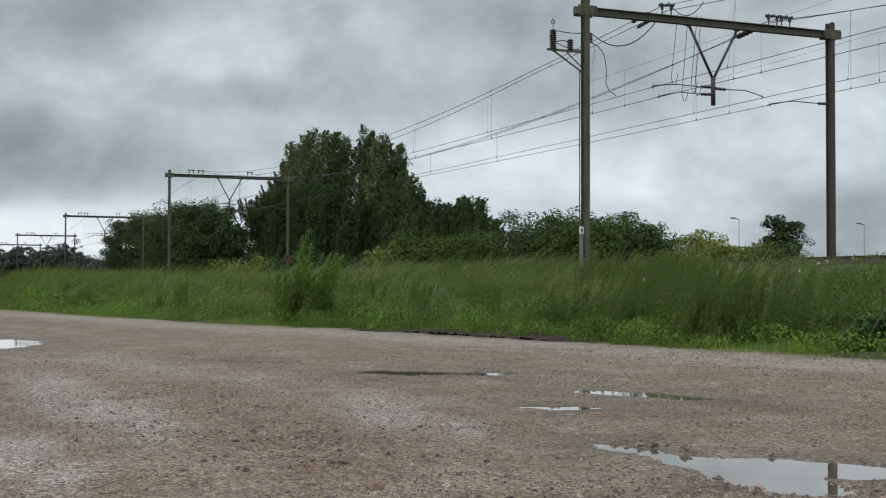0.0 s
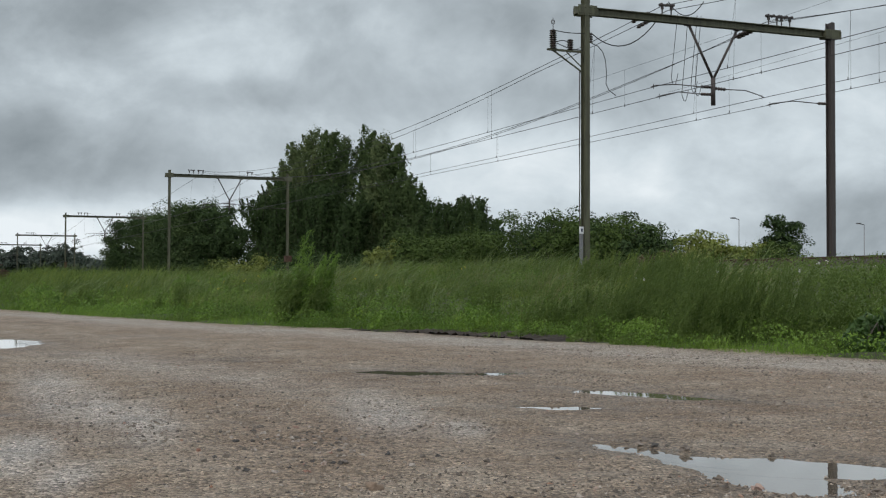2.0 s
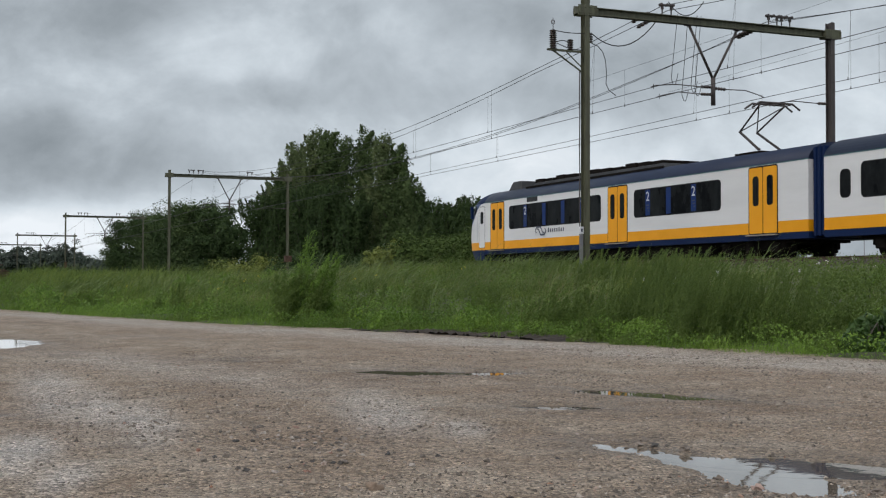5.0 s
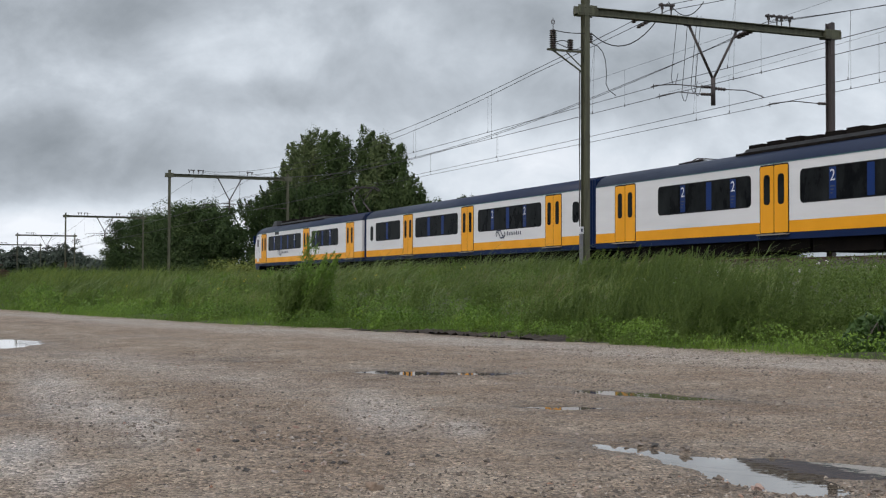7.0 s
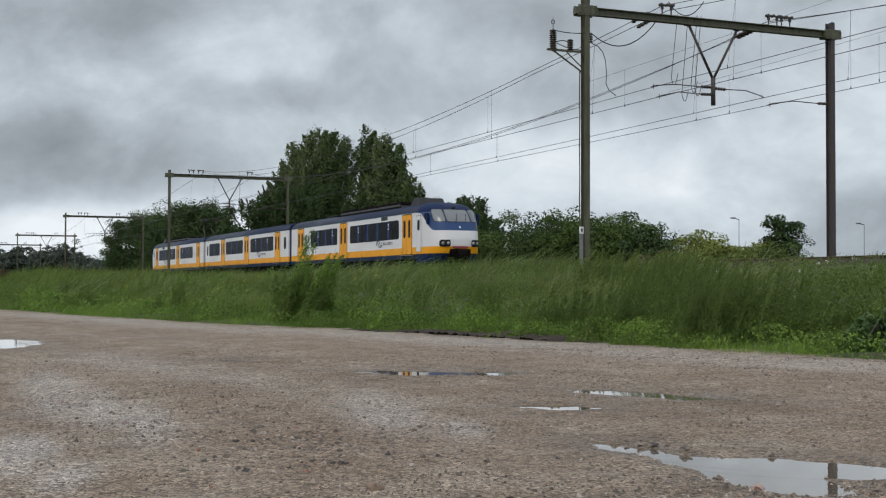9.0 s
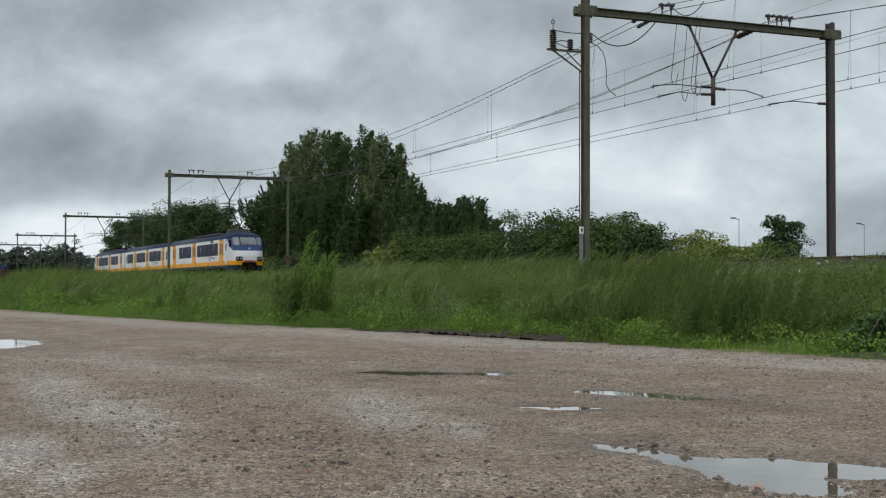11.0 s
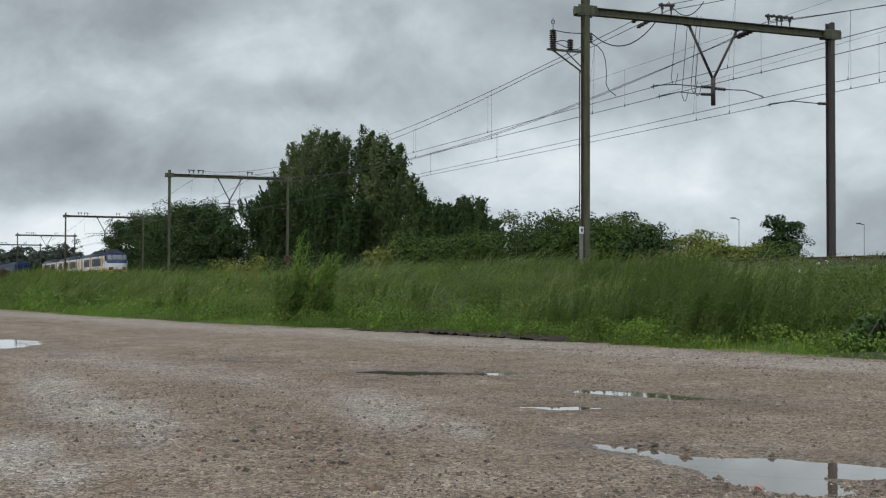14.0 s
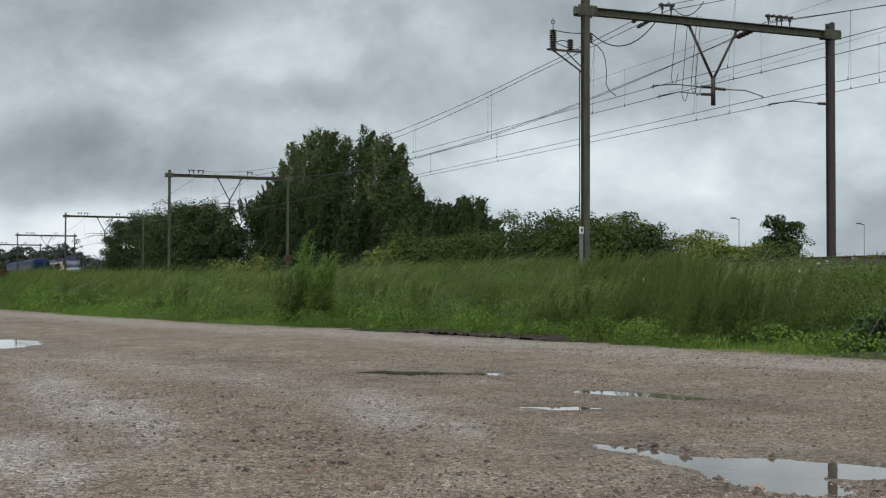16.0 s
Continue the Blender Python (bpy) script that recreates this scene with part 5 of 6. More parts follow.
    stuff("rough_grass", *ribbons(p, 0.4 + 0.6 * rng.random(n), np.full(n, 0.03), WIND[None] * 0.3 + rng.normal(0, 0.2, (n, 3)) * np.array([1, 1, 0]), rng, 2), ["grass_tall"], "rough grass behind the railway", "grass")


grass()


def tall_weed(x, y, h, seed, stems=3, spread=0.12, material="weed", leaf=0.05, per=90, label="tall feathery green weed bent by the wind"):
    """Upright stems set with narrow leaves that shorten towards the tip."""
    rng = np.random.default_rng(seed)
    t = tagged(empty("tall_weed", pose(x, y, float(land_z(x, y)) - 0.03)), label, "weed", "tall weeds on the verge")
    paths, P, S = [], [], []
    for k in range(stems):
        o = np.array([rng.normal(0, spread), rng.normal(0, spread), 0])
        hh = h * rng.uniform(0.8, 1.0)
        ln = WIND * rng.uniform(0.10, 0.30) * hh + np.array([rng.normal(0, 0.1), rng.normal(0, 0.1), 0]) * hh
        u = np.linspace(0, 1, 8)
        path = o + np.stack([0 * u, 0 * u, hh * u], -1) + ln * (u ** 2)[:, None]
        paths.append(path)
        v = 0.12 + 0.88 * rng.random(per)
        c = o + np.stack([0 * v, 0 * v, hh * v], -1) + ln * (v ** 2)[:, None]
        r = (0.16 * (1.05 - v) + 0.02) * h * 0.8
        d = rng.normal(0, 1, (per, 3)) * np.array([1, 1, 0.45])
        P.append(c + d * r[:, None] * 0.55)
        S.append(leaf * (0.6 + 0.8 * (1 - v)))
    for path in paths:
        ob = new("stem", mesh_np("stem", *tube_np([path], 0.006, 4), [material]))
        ob.parent = t
    ob = new("leaves", mesh_np("leaves", *leaves_np(np.concatenate(P), np.concatenate(S), rng, 5.0, 1.2, WIND * 0.9), [material]))
    ob.parent = t
    return t


def bramble(x, y, r, h, seed, material="dock", n=900, leaf=0.07, label="broad-leaved dark green bramble beside the lot"):
    rng = np.random.default_rng(seed)
    t = tagged(empty("bramble", pose(x, y, float(land_z(x, y)) - 0.03)), label, "bramble", "brambles on the verge")
    a, q = rng.random(n) * 6.283, rng.random(n) ** 0.5
    dome = np.sqrt(np.clip(1 - q * q, 0, 1)) * h
    z = dome * (0.35 + 0.65 * rng.random(n) ** 0.5) * (0.75 + 0.4 * np.sin(a * 3 + seed))
    P = np.stack([np.cos(a) * q * r, np.sin(a) * q * r, np.maximum(z, 0.02)], -1)
    stems = [np.array([[0, 0, 0], [math.cos(k) * r * 0.4, math.sin(k) * r * 0.4, h * 0.8], [math.cos(k) * r * 0.9, math.sin(k) * r * 0.9, h * 0.45]]) for k in np.linspace(0, 6, 8)]
    for path in stems:
        ob = new("stem", mesh_np("stem", *tube_np([path], 0.007 if material == "dock" else 0.004, 4), ["bark" if material == "dock" else material]))
        ob.parent = t
    ob = new("leaves", mesh_np("leaves", *leaves_np(P, leaf * (0.6 + 0.8 * rng.random(n)), rng, 1.25, 0.8), [material]))
    ob.parent = t
    return t


WEEDS = []


def verge_plants():
    rng = np.random.default_rng(5)
    # one tall stand that rises over the grass
    for dx, dy, h, k in ((0, 0, 1.66, 1), (0.25, 0.1, 1.22, 2), (-0.35, 0.2, 1.02, 3), (0.15, -0.3, 0.95, 4), (0.6, 0.0, 0.8, 5), (-0.7, -0.1, 0.8, 6)):
        WEEDS.append(tall_weed(-20.8 + dx, 6.3 + dy, h, 100 + k, 7 if k > 1 else 4, 0.10, "herb" if k < 3 else "weed", 0.02, 260))
    # the dense feathery mass
    k = 0
    for mx, my, mh, mr, count in ((-15.1, 2.7, 1.05, 0.5, 9), (-14.9, 1.3, 0.62, 0.5, 6), (-14.2, 1.6, 0.86, 0.5, 9), (-13.5, 0.9, 0.62, 0.4, 6), (-13.1, 1.7, 0.98, 0.45, 9), (-12.5, 1.0, 0.80, 0.4, 9), (-12.0, 0.8, 0.72, 0.35, 8),
                                  (-11.6, 1.2, 0.82, 0.35, 8), (-11.1, 1.6, 0.50, 0.4, 5), (-10.6, 2.2, 0.55, 0.5, 6)):
        for _ in range(count):
            x = mx + rng.normal(0, mr * 0.6)
            y = float(edge_y(x)) + my + rng.normal(0, mr * 0.6)
            y = max(y, float(edge_y(x)) + 0.25)
            WEEDS.append(tall_weed(x, y, mh * rng.uniform(0.7, 1.1), 200 + k, 5, 0.2, "feather", 0.011, 155, "dense feathery green weed swaying in the wind"))
            k += 1
    for k in range(22):
        x = -24.2 + 4.6 * rng.random()
        y = 12.6 + 2.4 * rng.random()
        WEEDS.append(tall_weed(x, y, rng.uniform(0.6, 0.95), 400 + k, 5, 0.2, ("feather", "grass_tall")[k % 2], 0.014, 150, "tall green weed leaning in the wind"))
    for k in range(26):
        x = -34 + 24 * rng.random()
        y = float(edge_y(x)) + 1.0 + 5.0 * rng.random()
        WEEDS.append(tall_weed(x, y, rng.uniform(0.4, 0.7), 300 + k, 4, 0.15, "weed", 0.018, 110))
    for k in range(16):
        x = -62 + 28 * rng.random()
        y = float(edge_y(x)) + 1.5 + 8.0 * rng.random()
        WEEDS.append(tall_weed(x, y, rng.uniform(0.5, 0.85), 340 + k, 4, 0.25, "grass_tall", 0.020, 90))
    for x, y, r, h, k in ((-9.75, 8.75, 0.42, 0.40, 1), (-9.5, 9.2, 0.5, 0.5, 2), (-9.2, 10.0, 0.6, 0.6, 5)):
        bramble(x, y, r, h, k, "dock", 1300, 0.055)
    for x, y, r, h, k in ((-12.6, 7.75, 0.35, 0.15, 11), (-13.4, 7.7, 0.4, 0.17, 12), (-14.6, 7.5, 0.4, 0.14, 13), (-15.6, 7.4, 0.35, 0.14, 14), (-17.5, 6.9, 0.4, 0.17, 15), (-19.5, 6.4, 0.4, 0.16, 16), (-11.6, 8.2, 0.3, 0.22, 17), (-10.2, 8.6, 0.35, 0.22, 3),
                          (-24, 5.3, 0.6, 0.22, 18), (-11.0, 9.3, 0.5, 0.4, 19), (-10.4, 10.4, 0.6, 0.5, 20), (-10.6, 9.4, 0.4, 0.35, 4), (-11.6, 11.0, 0.6, 0.45, 21)):
        bramble(x, y, r, h, k, "weed", 1300, 0.024, "low leafy green weed at the edge of the gravel")
    for x, y, r, h, k in ((-13.2, 11.0, 0.6, 0.42, 31), (-14.4, 12.3, 0.7, 0.5, 32), (-12.4, 11.6, 0.5, 0.35, 33), (-15.4, 13.6, 0.8, 0.5, 34), (-16.6, 14.6, 0.8, 0.45, 35), (-13.0, 12.9, 0.6, 0.35, 36), (-11.6, 10.2, 0.5, 0.4, 37)):
        bramble(x, y, r, h, k, "weed", 1100, 0.030, "bright leafy green weed on the shoulder of the verge")
    # leafy mounds that break up the grass
    for k in range(105):
        far = k >= 70
        x = -34 - 30 * rng.random() if far else -34 + 21 * rng.random()
        e = float(edge_y(x))
        y = e + 0.5 + (0.75 * (19.0 - e)) * rng.random() ** 1.3
        r, h = rng.uniform(0.3, 0.75) * (1.5 if far else 1.0), rng.uniform(0.22, 0.5) * (1.4 if far else 1.0)
        bramble(x, y, r, h, 500 + k, ("weed", "herb", "feather", "grass_near")[k % 4], 520, 0.050 if far else 0.031, "leafy green herb mound among the verge grass")
    # scattered flower heads
    for nm, mt, n, x0, x1, e0, e1 in (("white_flowers", "flower", 26, -19, -11, 0.35, 0.8), ("yellow_flowers", "yellow_flower", 16, -46, -28, 0.2, 0.7)):
        p = verge_points(n, x0, x1, e0, e1, rng)
        p[:, 2] += 0.35 + 0.2 * rng.random(n)
        stuff(nm, *leaves_np(np.repeat(p, 5, 0) + rng.normal(0, 0.015, (n * 5, 3)), np.full(n * 5, 0.028), rng, 1.1), [mt], "small " + nm.replace("_", " ") + " among the grass", "flowers")
    # a bare bank of earth at the edge of the gravel
    xs, q = np.linspace(-19.6, -12.0, 240), np.linspace(-0.12, 0.62, 17)
    X, Q = np.meshgrid(xs, q)
    w = np.clip(np.minimum((X + 19.6) / 3.0, (-12.0 - X) / 2.2), 0, 1)
    V = np.stack([X, edge_y(X) + Q - 0.05, -0.03 + (0.018 + 0.02 * np.sin(np.clip((Q + 0.12) / 0.74, 0, 1) * 3.14)) * w * (0.5 + vnoise(X, Q, 3.0, 41)) + (0.03 * vnoise(X, Q, 9.0, 42) + 0.045 * vnoise(X, Q, 27.0, 43)) * w], -1).reshape(-1, 3)
    F = [(r * 240 + c, r * 240 + c + 1, (r + 1) * 240 + c + 1, (r + 1) * 240 + c) for r in range(16) for c in range(239)]
    tagged(new("earth_bank", mesh_np("earth_bank", V, F, ["dirt"], smooth=True)), "low bank of bare dark earth at the gravel edge", "earth", kind="structure")


verge_plants()


def cone_np(a, b, r0, r1, sides=7):
    a, b = np.asarray(a, float), np.asarray(b, float)
    d = (b - a) / (np.linalg.norm(b - a) + 1e-9)
    s = np.cross(d, [0.3, 0.9, 0.2])
    s /= np.linalg.norm(s)
    u = np.cross(d, s)
    an = np.arange(sides) * 2 * np.pi / sides
    ring = np.cos(an)[:, None] * s + np.sin(an)[:, None] * u
    V = np.concatenate([a + ring * r0, b + ring * r1])
    F = [(k, (k + 1) % sides, sides + (k + 1) % sides, sides + k) for k in range(sides)]
    return V, F


def join(items):
    V, F, o = [], [], 0
    for v, f in items:
        V.append(np.asarray(v))
        F += [tuple(int(i) + o for i in q) for q in f]
        o += len(v)
    return np.concatenate(V), F


def tree(name, label, x, y, height, spread, leaves, size, seed, material="dark_leaf", shape="round", low=0.12, lean=0.04, clump=0.16, category="tree", nb=None):
    """A tapered trunk with limbs, and a crown of many small leaves gathered in clumps along the twigs.
    shape: round, poplar (steep limbs, a tapering top) or shrub (many stems from the ground)."""
    rng = np.random.default_rng(seed)
    z0 = float(land_z(x, y)) - 0.05
    t = tagged(empty(name, pose(x, y, z0)), label, category)
    sway = WIND * lean * height
    wood, tips, limbs = [], [], []
    nb = nb or {"round": 34, "poplar": 46, "shrub": 30}[shape]
    if shape != "shrub":
        knots = [np.array([0, 0, 0.0])]
        for k in range(1, 7):
            u = k / 6
            knots.append(np.array([rng.normal(0, 0.012) * height, rng.normal(0, 0.012) * height, height * 0.93 * u]) + sway * u * u)
        r = 0.022 * height
        for k in range(6):
            wood.append(cone_np(knots[k], knots[k + 1], r * (1 - k / 6.5), r * (1 - (k + 1) / 6.5)))
    for b in range(nb):
        az = b * 2.399 + rng.normal(0, 0.4)
        if shape == "shrub":
            u = 0.0
            o = np.array([rng.normal(0, 0.25) * spread, rng.normal(0, 0.25) * spread, 0.0])
            el, ln = radians(rng.uniform(35, 88)), height * rng.uniform(0.72, 1.0)
            reach = spread * rng.random() ** 0.5
            tip = np.array([math.cos(az) * reach, math.sin(az) * reach, ln * (1 - 0.35 * (reach / spread) ** 2)])
        else:
            u = low + (0.97 - low) * ((b + 0.5) / nb)
            k = min(5, int(u * 0.93 * 6 / 0.93))
            o = knots[k] + (knots[k + 1] - knots[k]) * (u * 6 - k)
            if shape == "poplar":
                w = spread * (min(1.0, 1.35 * (1.04 - u) ** 0.6) if u > 0.3 else 0.75 + 0.8 * u)
                el = radians(rng.uniform(46, 72))
            else:
                w = spread * math.sqrt(max(0.05, 1 - ((u - 0.45) / 0.6) ** 2))
                el = radians(rng.uniform(10, 50))
            ln = w * rng.uniform(0.65, 1.08) / max(0.35, math.cos(el) + 0.15)
            tip = o + np.array([math.cos(az) * math.cos(el), math.sin(az) * math.cos(el), math.sin(el)]) * ln
            tip[2] = min(tip[2], height * rng.uniform(0.94, 1.0))
        mid = (o + tip) / 2 + rng.normal(0, 0.04, 3) * height * 0.5
        rr = 0.007 * height * (1.1 - u)
        wood += [cone_np(o, mid, rr, rr * 0.6, 5), cone_np(mid, tip, rr * 0.6, rr * 0.15, 5)]
        limbs.append((o, mid, tip))
        for q in range(7):
            f = 0.25 + 0.75 * (q + rng.random()) / 7
            c = o + (mid - o) * (f * 2) if f < 0.5 else mid + (tip - mid) * (f * 2 - 1)
            tips.append(c + rng.normal(0, 0.05, 3) * height * 0.6)
    V, F = join(wood)
    ob = new("trunk", mesh_np("trunk", V, F, ["bark"]))
    ob.parent = t
    up = np.array([0, 0, 1.0])
    if shape == "poplar":
        # a plume of leaves round each steep limb
        A, B, C = (np.array([q[k] for q in limbs]) for k in range(3))
        long = np.linalg.norm(C - A, axis=1)
        which = rng.choice(nb, leaves, p=long / long.sum())
        f = (0.12 + 0.96 * rng.random(leaves))[:, None]
        ax = (1 - f) ** 2 * A[which] + 2 * f * (1 - f) * B[which] + f * f * C[which]
        e = rng.normal(0, 1, (leaves, 3))
        e /= np.linalg.norm(e, axis=1)[:, None] + 1e-9
        fat = clump * spread * (0.6 + 0.8 * rng.random(nb))[which] * np.clip(np.sin(np.pi * np.clip(f[:, 0] * 0.88 + 0.12, 0, 1)), 0.06, 1) ** 0.8
        e *= (fat * (0.45 + 0.55 * rng.random(leaves) ** 0.5) * (0.7 + 0.6 * vnoise(which * 3.7 + f[:, 0] * 9, e[:, 0] * 2.2, 1.0, seed)))[:, None]
        pos = ax + e * np.array([1, 1, 1.3])
        out = pos - np.array([0, 0, 1]) * pos[:, 2:3]
        out /= np.linalg.norm(out, axis=1)[:, None] + 1e-9
        facing = e / (np.linalg.norm(e, axis=1)[:, None] + 1e-9) + 0.5 * up + 0.5 * out
    else:
        tips = np.array(tips)
        tips[:, 2] = np.maximum(tips[:, 2], 0.15)
        tips = tips[rng.random(len(tips)) < 0.62]
        amount = rng.dirichlet(np.full(len(tips), 3.0))
        which = rng.choice(len(tips), leaves, p=amount)
        rad = clump * spread * (0.6 + 0.9 * rng.random(len(tips)))[which]
        d = rng.normal(0, 1, (leaves, 3))
        d *= (rng.random(leaves) ** 0.3 / (np.linalg.norm(d, axis=1) + 1e-9))[:, None]
        d[:, 2] = np.where(d[:, 2] < -0.35, -d[:, 2], d[:, 2])
        pos = tips[which] + d * rad[:, None] * np.array([1, 1, 0.8])
        facing = d + 0.55 * up
    pos[:, 2] = np.maximum(pos[:, 2], 0.05)
    V, F = leaflets_np(pos, size * (0.55 + 0.9 * rng.random(leaves) ** 1.5), rng, facing, 1.7)
    ob = new("crown", mesh_np("crown", V, F, [material]))
    ob.parent = t
    return t


SWAYING = []


def trees():
    pop = "tall dark green poplar swaying beside the railway"
    for x, y, h, s, n, sd in ((-160.5, 44, 9.6, 2.4, 9000, 1), (-156.0, 43, 12.9, 2.5, 11000, 2), (-151.5, 43, 16.0, 3.2, 15000, 3), (-146.2, 43, 18.0, 3.4, 19000, 4), (-139.6, 43, 18.5, 3.6, 20000, 5),
                              (-135.5, 45, 17.6, 3.4, 17000, 18), (-132.2, 43, 18.2, 3.0, 18000, 11), (-126.8, 45, 13.4, 2.2, 9000, 6), (-121.2, 43, 16.5, 2.7, 17000, 7), (-117.0, 43, 15.5, 2.9, 17000, 13), (-113.0, 43, 14.0, 2.5, 13000, 15),
                              (-109.6, 43, 11.2, 2.1, 9000, 17), (-107.2, 43, 9.7, 2.0, 8000, 16), (-148, 39.5, 11.0, 3.4, 11000, 9), (-139, 39.5, 12.0, 3.4, 11000, 10), (-130, 39.5, 11.5, 3.4, 11000, 12), (-122, 39.5, 10.5, 3.2, 11000, 14), (-114.5, 39.5, 8.4, 2.8, 9000, 8)):
        # the low front row gets darker leaves, standing in for the shaded crown interior
        p = tree("poplar_tree", pop, x, y, h, s, int(n * 1.4), 0.138, sd, "poplar_pale" if sd in (3, 4, 5, 13) else "dark_leaf" if y < 40 else "poplar", "poplar", 0.05, 0.03, 0.24)
        SWAYING.append(p)
    for k in range(15):
        x = -190 + 2.1 * k
        h = 14.2 - 0.08 * k + (0.5 if k % 3 else -0.4) - max(0, k - 11) * 1.8
        tree("poplar_tree", "dark green poplar in a distant row", x, 76 + (k % 2), h, 2.3, 6000, 0.195, 30 + k, "dark_leaf", "poplar", 0.06, 0.03, 0.28, nb=30)
    rnd = "broad dark green tree beyond the railway"
    for x, y, h, s, n, sd in ((-284, 44, 11.4, 4.0, 8000, 51), (-270, 44, 13.2, 5.4, 9000, 52), (-250, 44, 13.4, 6.0, 9000, 53), (-236, 44, 12.8, 5.8, 9000, 61), (-222, 43, 12.0, 6.5, 7500, 54), (-208, 42, 11.6, 5.6, 7500, 55),
                              (-195, 41, 12.0, 5.6, 8000, 56), (-184, 40, 11.8, 5.2, 8000, 57), (-173, 40, 10.9, 4.4, 8000, 58), (-166, 41, 8.0, 3.2, 6500, 59)):
        tree("broadleaf_tree", rnd, x, y, h, s, int(n * 2.2), 0.185, sd, "dark_leaf" if sd % 3 else "poplar", "round", 0.05, 0.03, 0.28)
    shr = "dense green shrub behind the railway"
    # shrubs at x -122 and -112 are darkened too, as shade under the poplars
    for x, y, h, s, n, sd, m in ((-95, 36, 4.2, 2.2, 9000, 71, "lime_leaf"), (-87.5, 36, 4.4, 3.8, 11000, 72, "shrub_leaf"), (-97, 41, 4.8, 3.8, 8000, 73, "shrub_leaf"), (-92, 42, 5.4, 3.8, 9000, 74, "shrub_leaf"),
                                 (-87, 44, 6.1, 3.8, 9000, 75, "shrub_leaf"), (-82, 44, 6.5, 3.6, 9000, 76, "dark_leaf"), (-78, 43, 5.9, 3.2, 9000, 77, "shrub_leaf"), (-74, 43, 5.6, 3.0, 9000, 78, "shrub_leaf"),
                                 (-70.5, 42, 5.3, 2.6, 8000, 79, "dark_leaf"), (-66.5, 40, 4.9, 2.4, 8000, 80, "shrub_leaf"), (-63.5, 40, 4.2, 1.9, 6000, 81, "dark_leaf"), (-122, 37, 3.6, 4.3, 8000, 82, "dark_leaf"),
                                 (-112, 37, 3.3, 3.8, 8000, 83, "dark_leaf"), (-136, 36, 3.5, 4.8, 8000, 84, "lime_leaf"), (-104, 39, 3.9, 3.8, 8000, 85, "dark_leaf"), (-150, 36, 3.2, 5.0, 7000, 91, "shrub_leaf"),
                                 (-55.5, 36, 2.6, 1.9, 8000, 86, "brown_leaf"), (-50.9, 35.6, 2.9, 1.7, 8000, 92, "lime_leaf"), (-47.3, 36.6, 2.6, 1.5, 7000, 93, "shrub_leaf"), (-52.5, 36, 3.0, 2.1, 9000, 87, "lime_leaf"), (-49.6, 36.8, 2.9, 1.6, 7000, 88, "lime_leaf"), (-59, 37, 2.5, 1.9, 6000, 89, "shrub_leaf"),
                                 (-75, 55, 3.6, 2.3, 6000, 90, "dark_leaf"), (-99, 50, 6.0, 4.2, 6000, 61, "dark_leaf"), (-93, 50, 6.4, 4.0, 6000, 62, "dark_leaf"), (-86, 50, 6.3, 4.0, 6000, 63, "dark_leaf"), (-78.5, 48, 5.6, 3.4, 5000, 64, "dark_leaf")):
        tree("shrub", "yellow-green willow shrub behind the railway" if m == "lime_leaf" else "reddish-brown weedy bush behind the railway" if m == "brown_leaf" else shr, x, y, h, s, int(n * (2.3 if -100 < x < -60 else 1.6)), 0.112 if -100 < x < -60 else 0.135 if x < -60 else 0.10, sd, m, "shrub", 0, 0.02, 0.24, "shrub")
    tree("broadleaf_tree", "small round dark tree standing alone beyond the railway", -80, 62, 5.5, 2.1, 16000, 0.11, 95, "dark_leaf", "round", 0.03, 0.02, 0.26)
    tree("shrub", "reddish-brown bush beside the railway", -150, 10.8, 2.2, 1.1, 5000, 0.10, 97, "brown_leaf", "shrub", 0, 0.02, 0.22, "shrub")
    for k, (x, y, h) in enumerate(((-420, 33, 11.0), (-425, 38, 13.0), (-415, 42, 10.5), (-420, 46, 12.6), (-410, 50, 13.2), (-400, 53, 10.0), (-390, 56, 8.2), (-385, 62, 7.5), (-430, 29, 10.0))):
        tree("broadleaf_tree", "distant grey-green tree on the horizon", x, y, h * 1.08, 6.0, 7500, 0.46, 400 + k, "far_leaf", "shrub", 0.0, 0.02, 0.24, nb=40)
    # far woods on the horizon
    rng = np.random.default_rng(77)
    n = 20000
    x = -380 - 420 * rng.random(n)
    y = 60 + 330 * rng.random(n)
    h = 6.0 + 7.0 * vnoise(x, y, 0.03, 4)
    P = np.stack([x, y, h * rng.random(n) ** 0.7], -1)
    stuff("far_woods", *leaves_np(P, 1.1 + 1.1 * rng.random(n), rng, 1.2), ["far_leaf"], "hazy line of distant woods", "woods")
    n = 9000
    x, y = -260 + 160 * rng.random(n), 200 + 30 * rng.random(n)
    P = np.stack([x, y, (3.5 + 3 * vnoise(x, y, 0.06, 5)) * rng.random(n)], -1)
    stuff("far_hedge", *leaves_np(P, 0.6 + 0.6 * rng.random(n), rng, 1.2), ["far_leaf"], "distant low hedge on the horizon", "hedge")


trees()


# ---- lamps far off ----
def street_lamp(x, y, h, label, arm=0.5):
    t = tagged(empty("street_lamp", pose(x, y, 0)), label, "street lamp", "distant street lamps")
    rod("pole", (0, 0, 0), (0, 0, h), 0.06, "lamp_post", t, r1=0.045)
    d = -WIND * arm
    rod("arm", (0, 0, h), (d[0], d[1], h + 0.12), 0.05, "lamp_post", t)
    part("lamp_head", add_box(bmesh.new(), d[0] - 0.25, d[0] + 0.15, d[1] - 0.45, d[1] + 0.1, h + 0.08, h + 0.24, 0.05), "lamp_post", t)
    return t


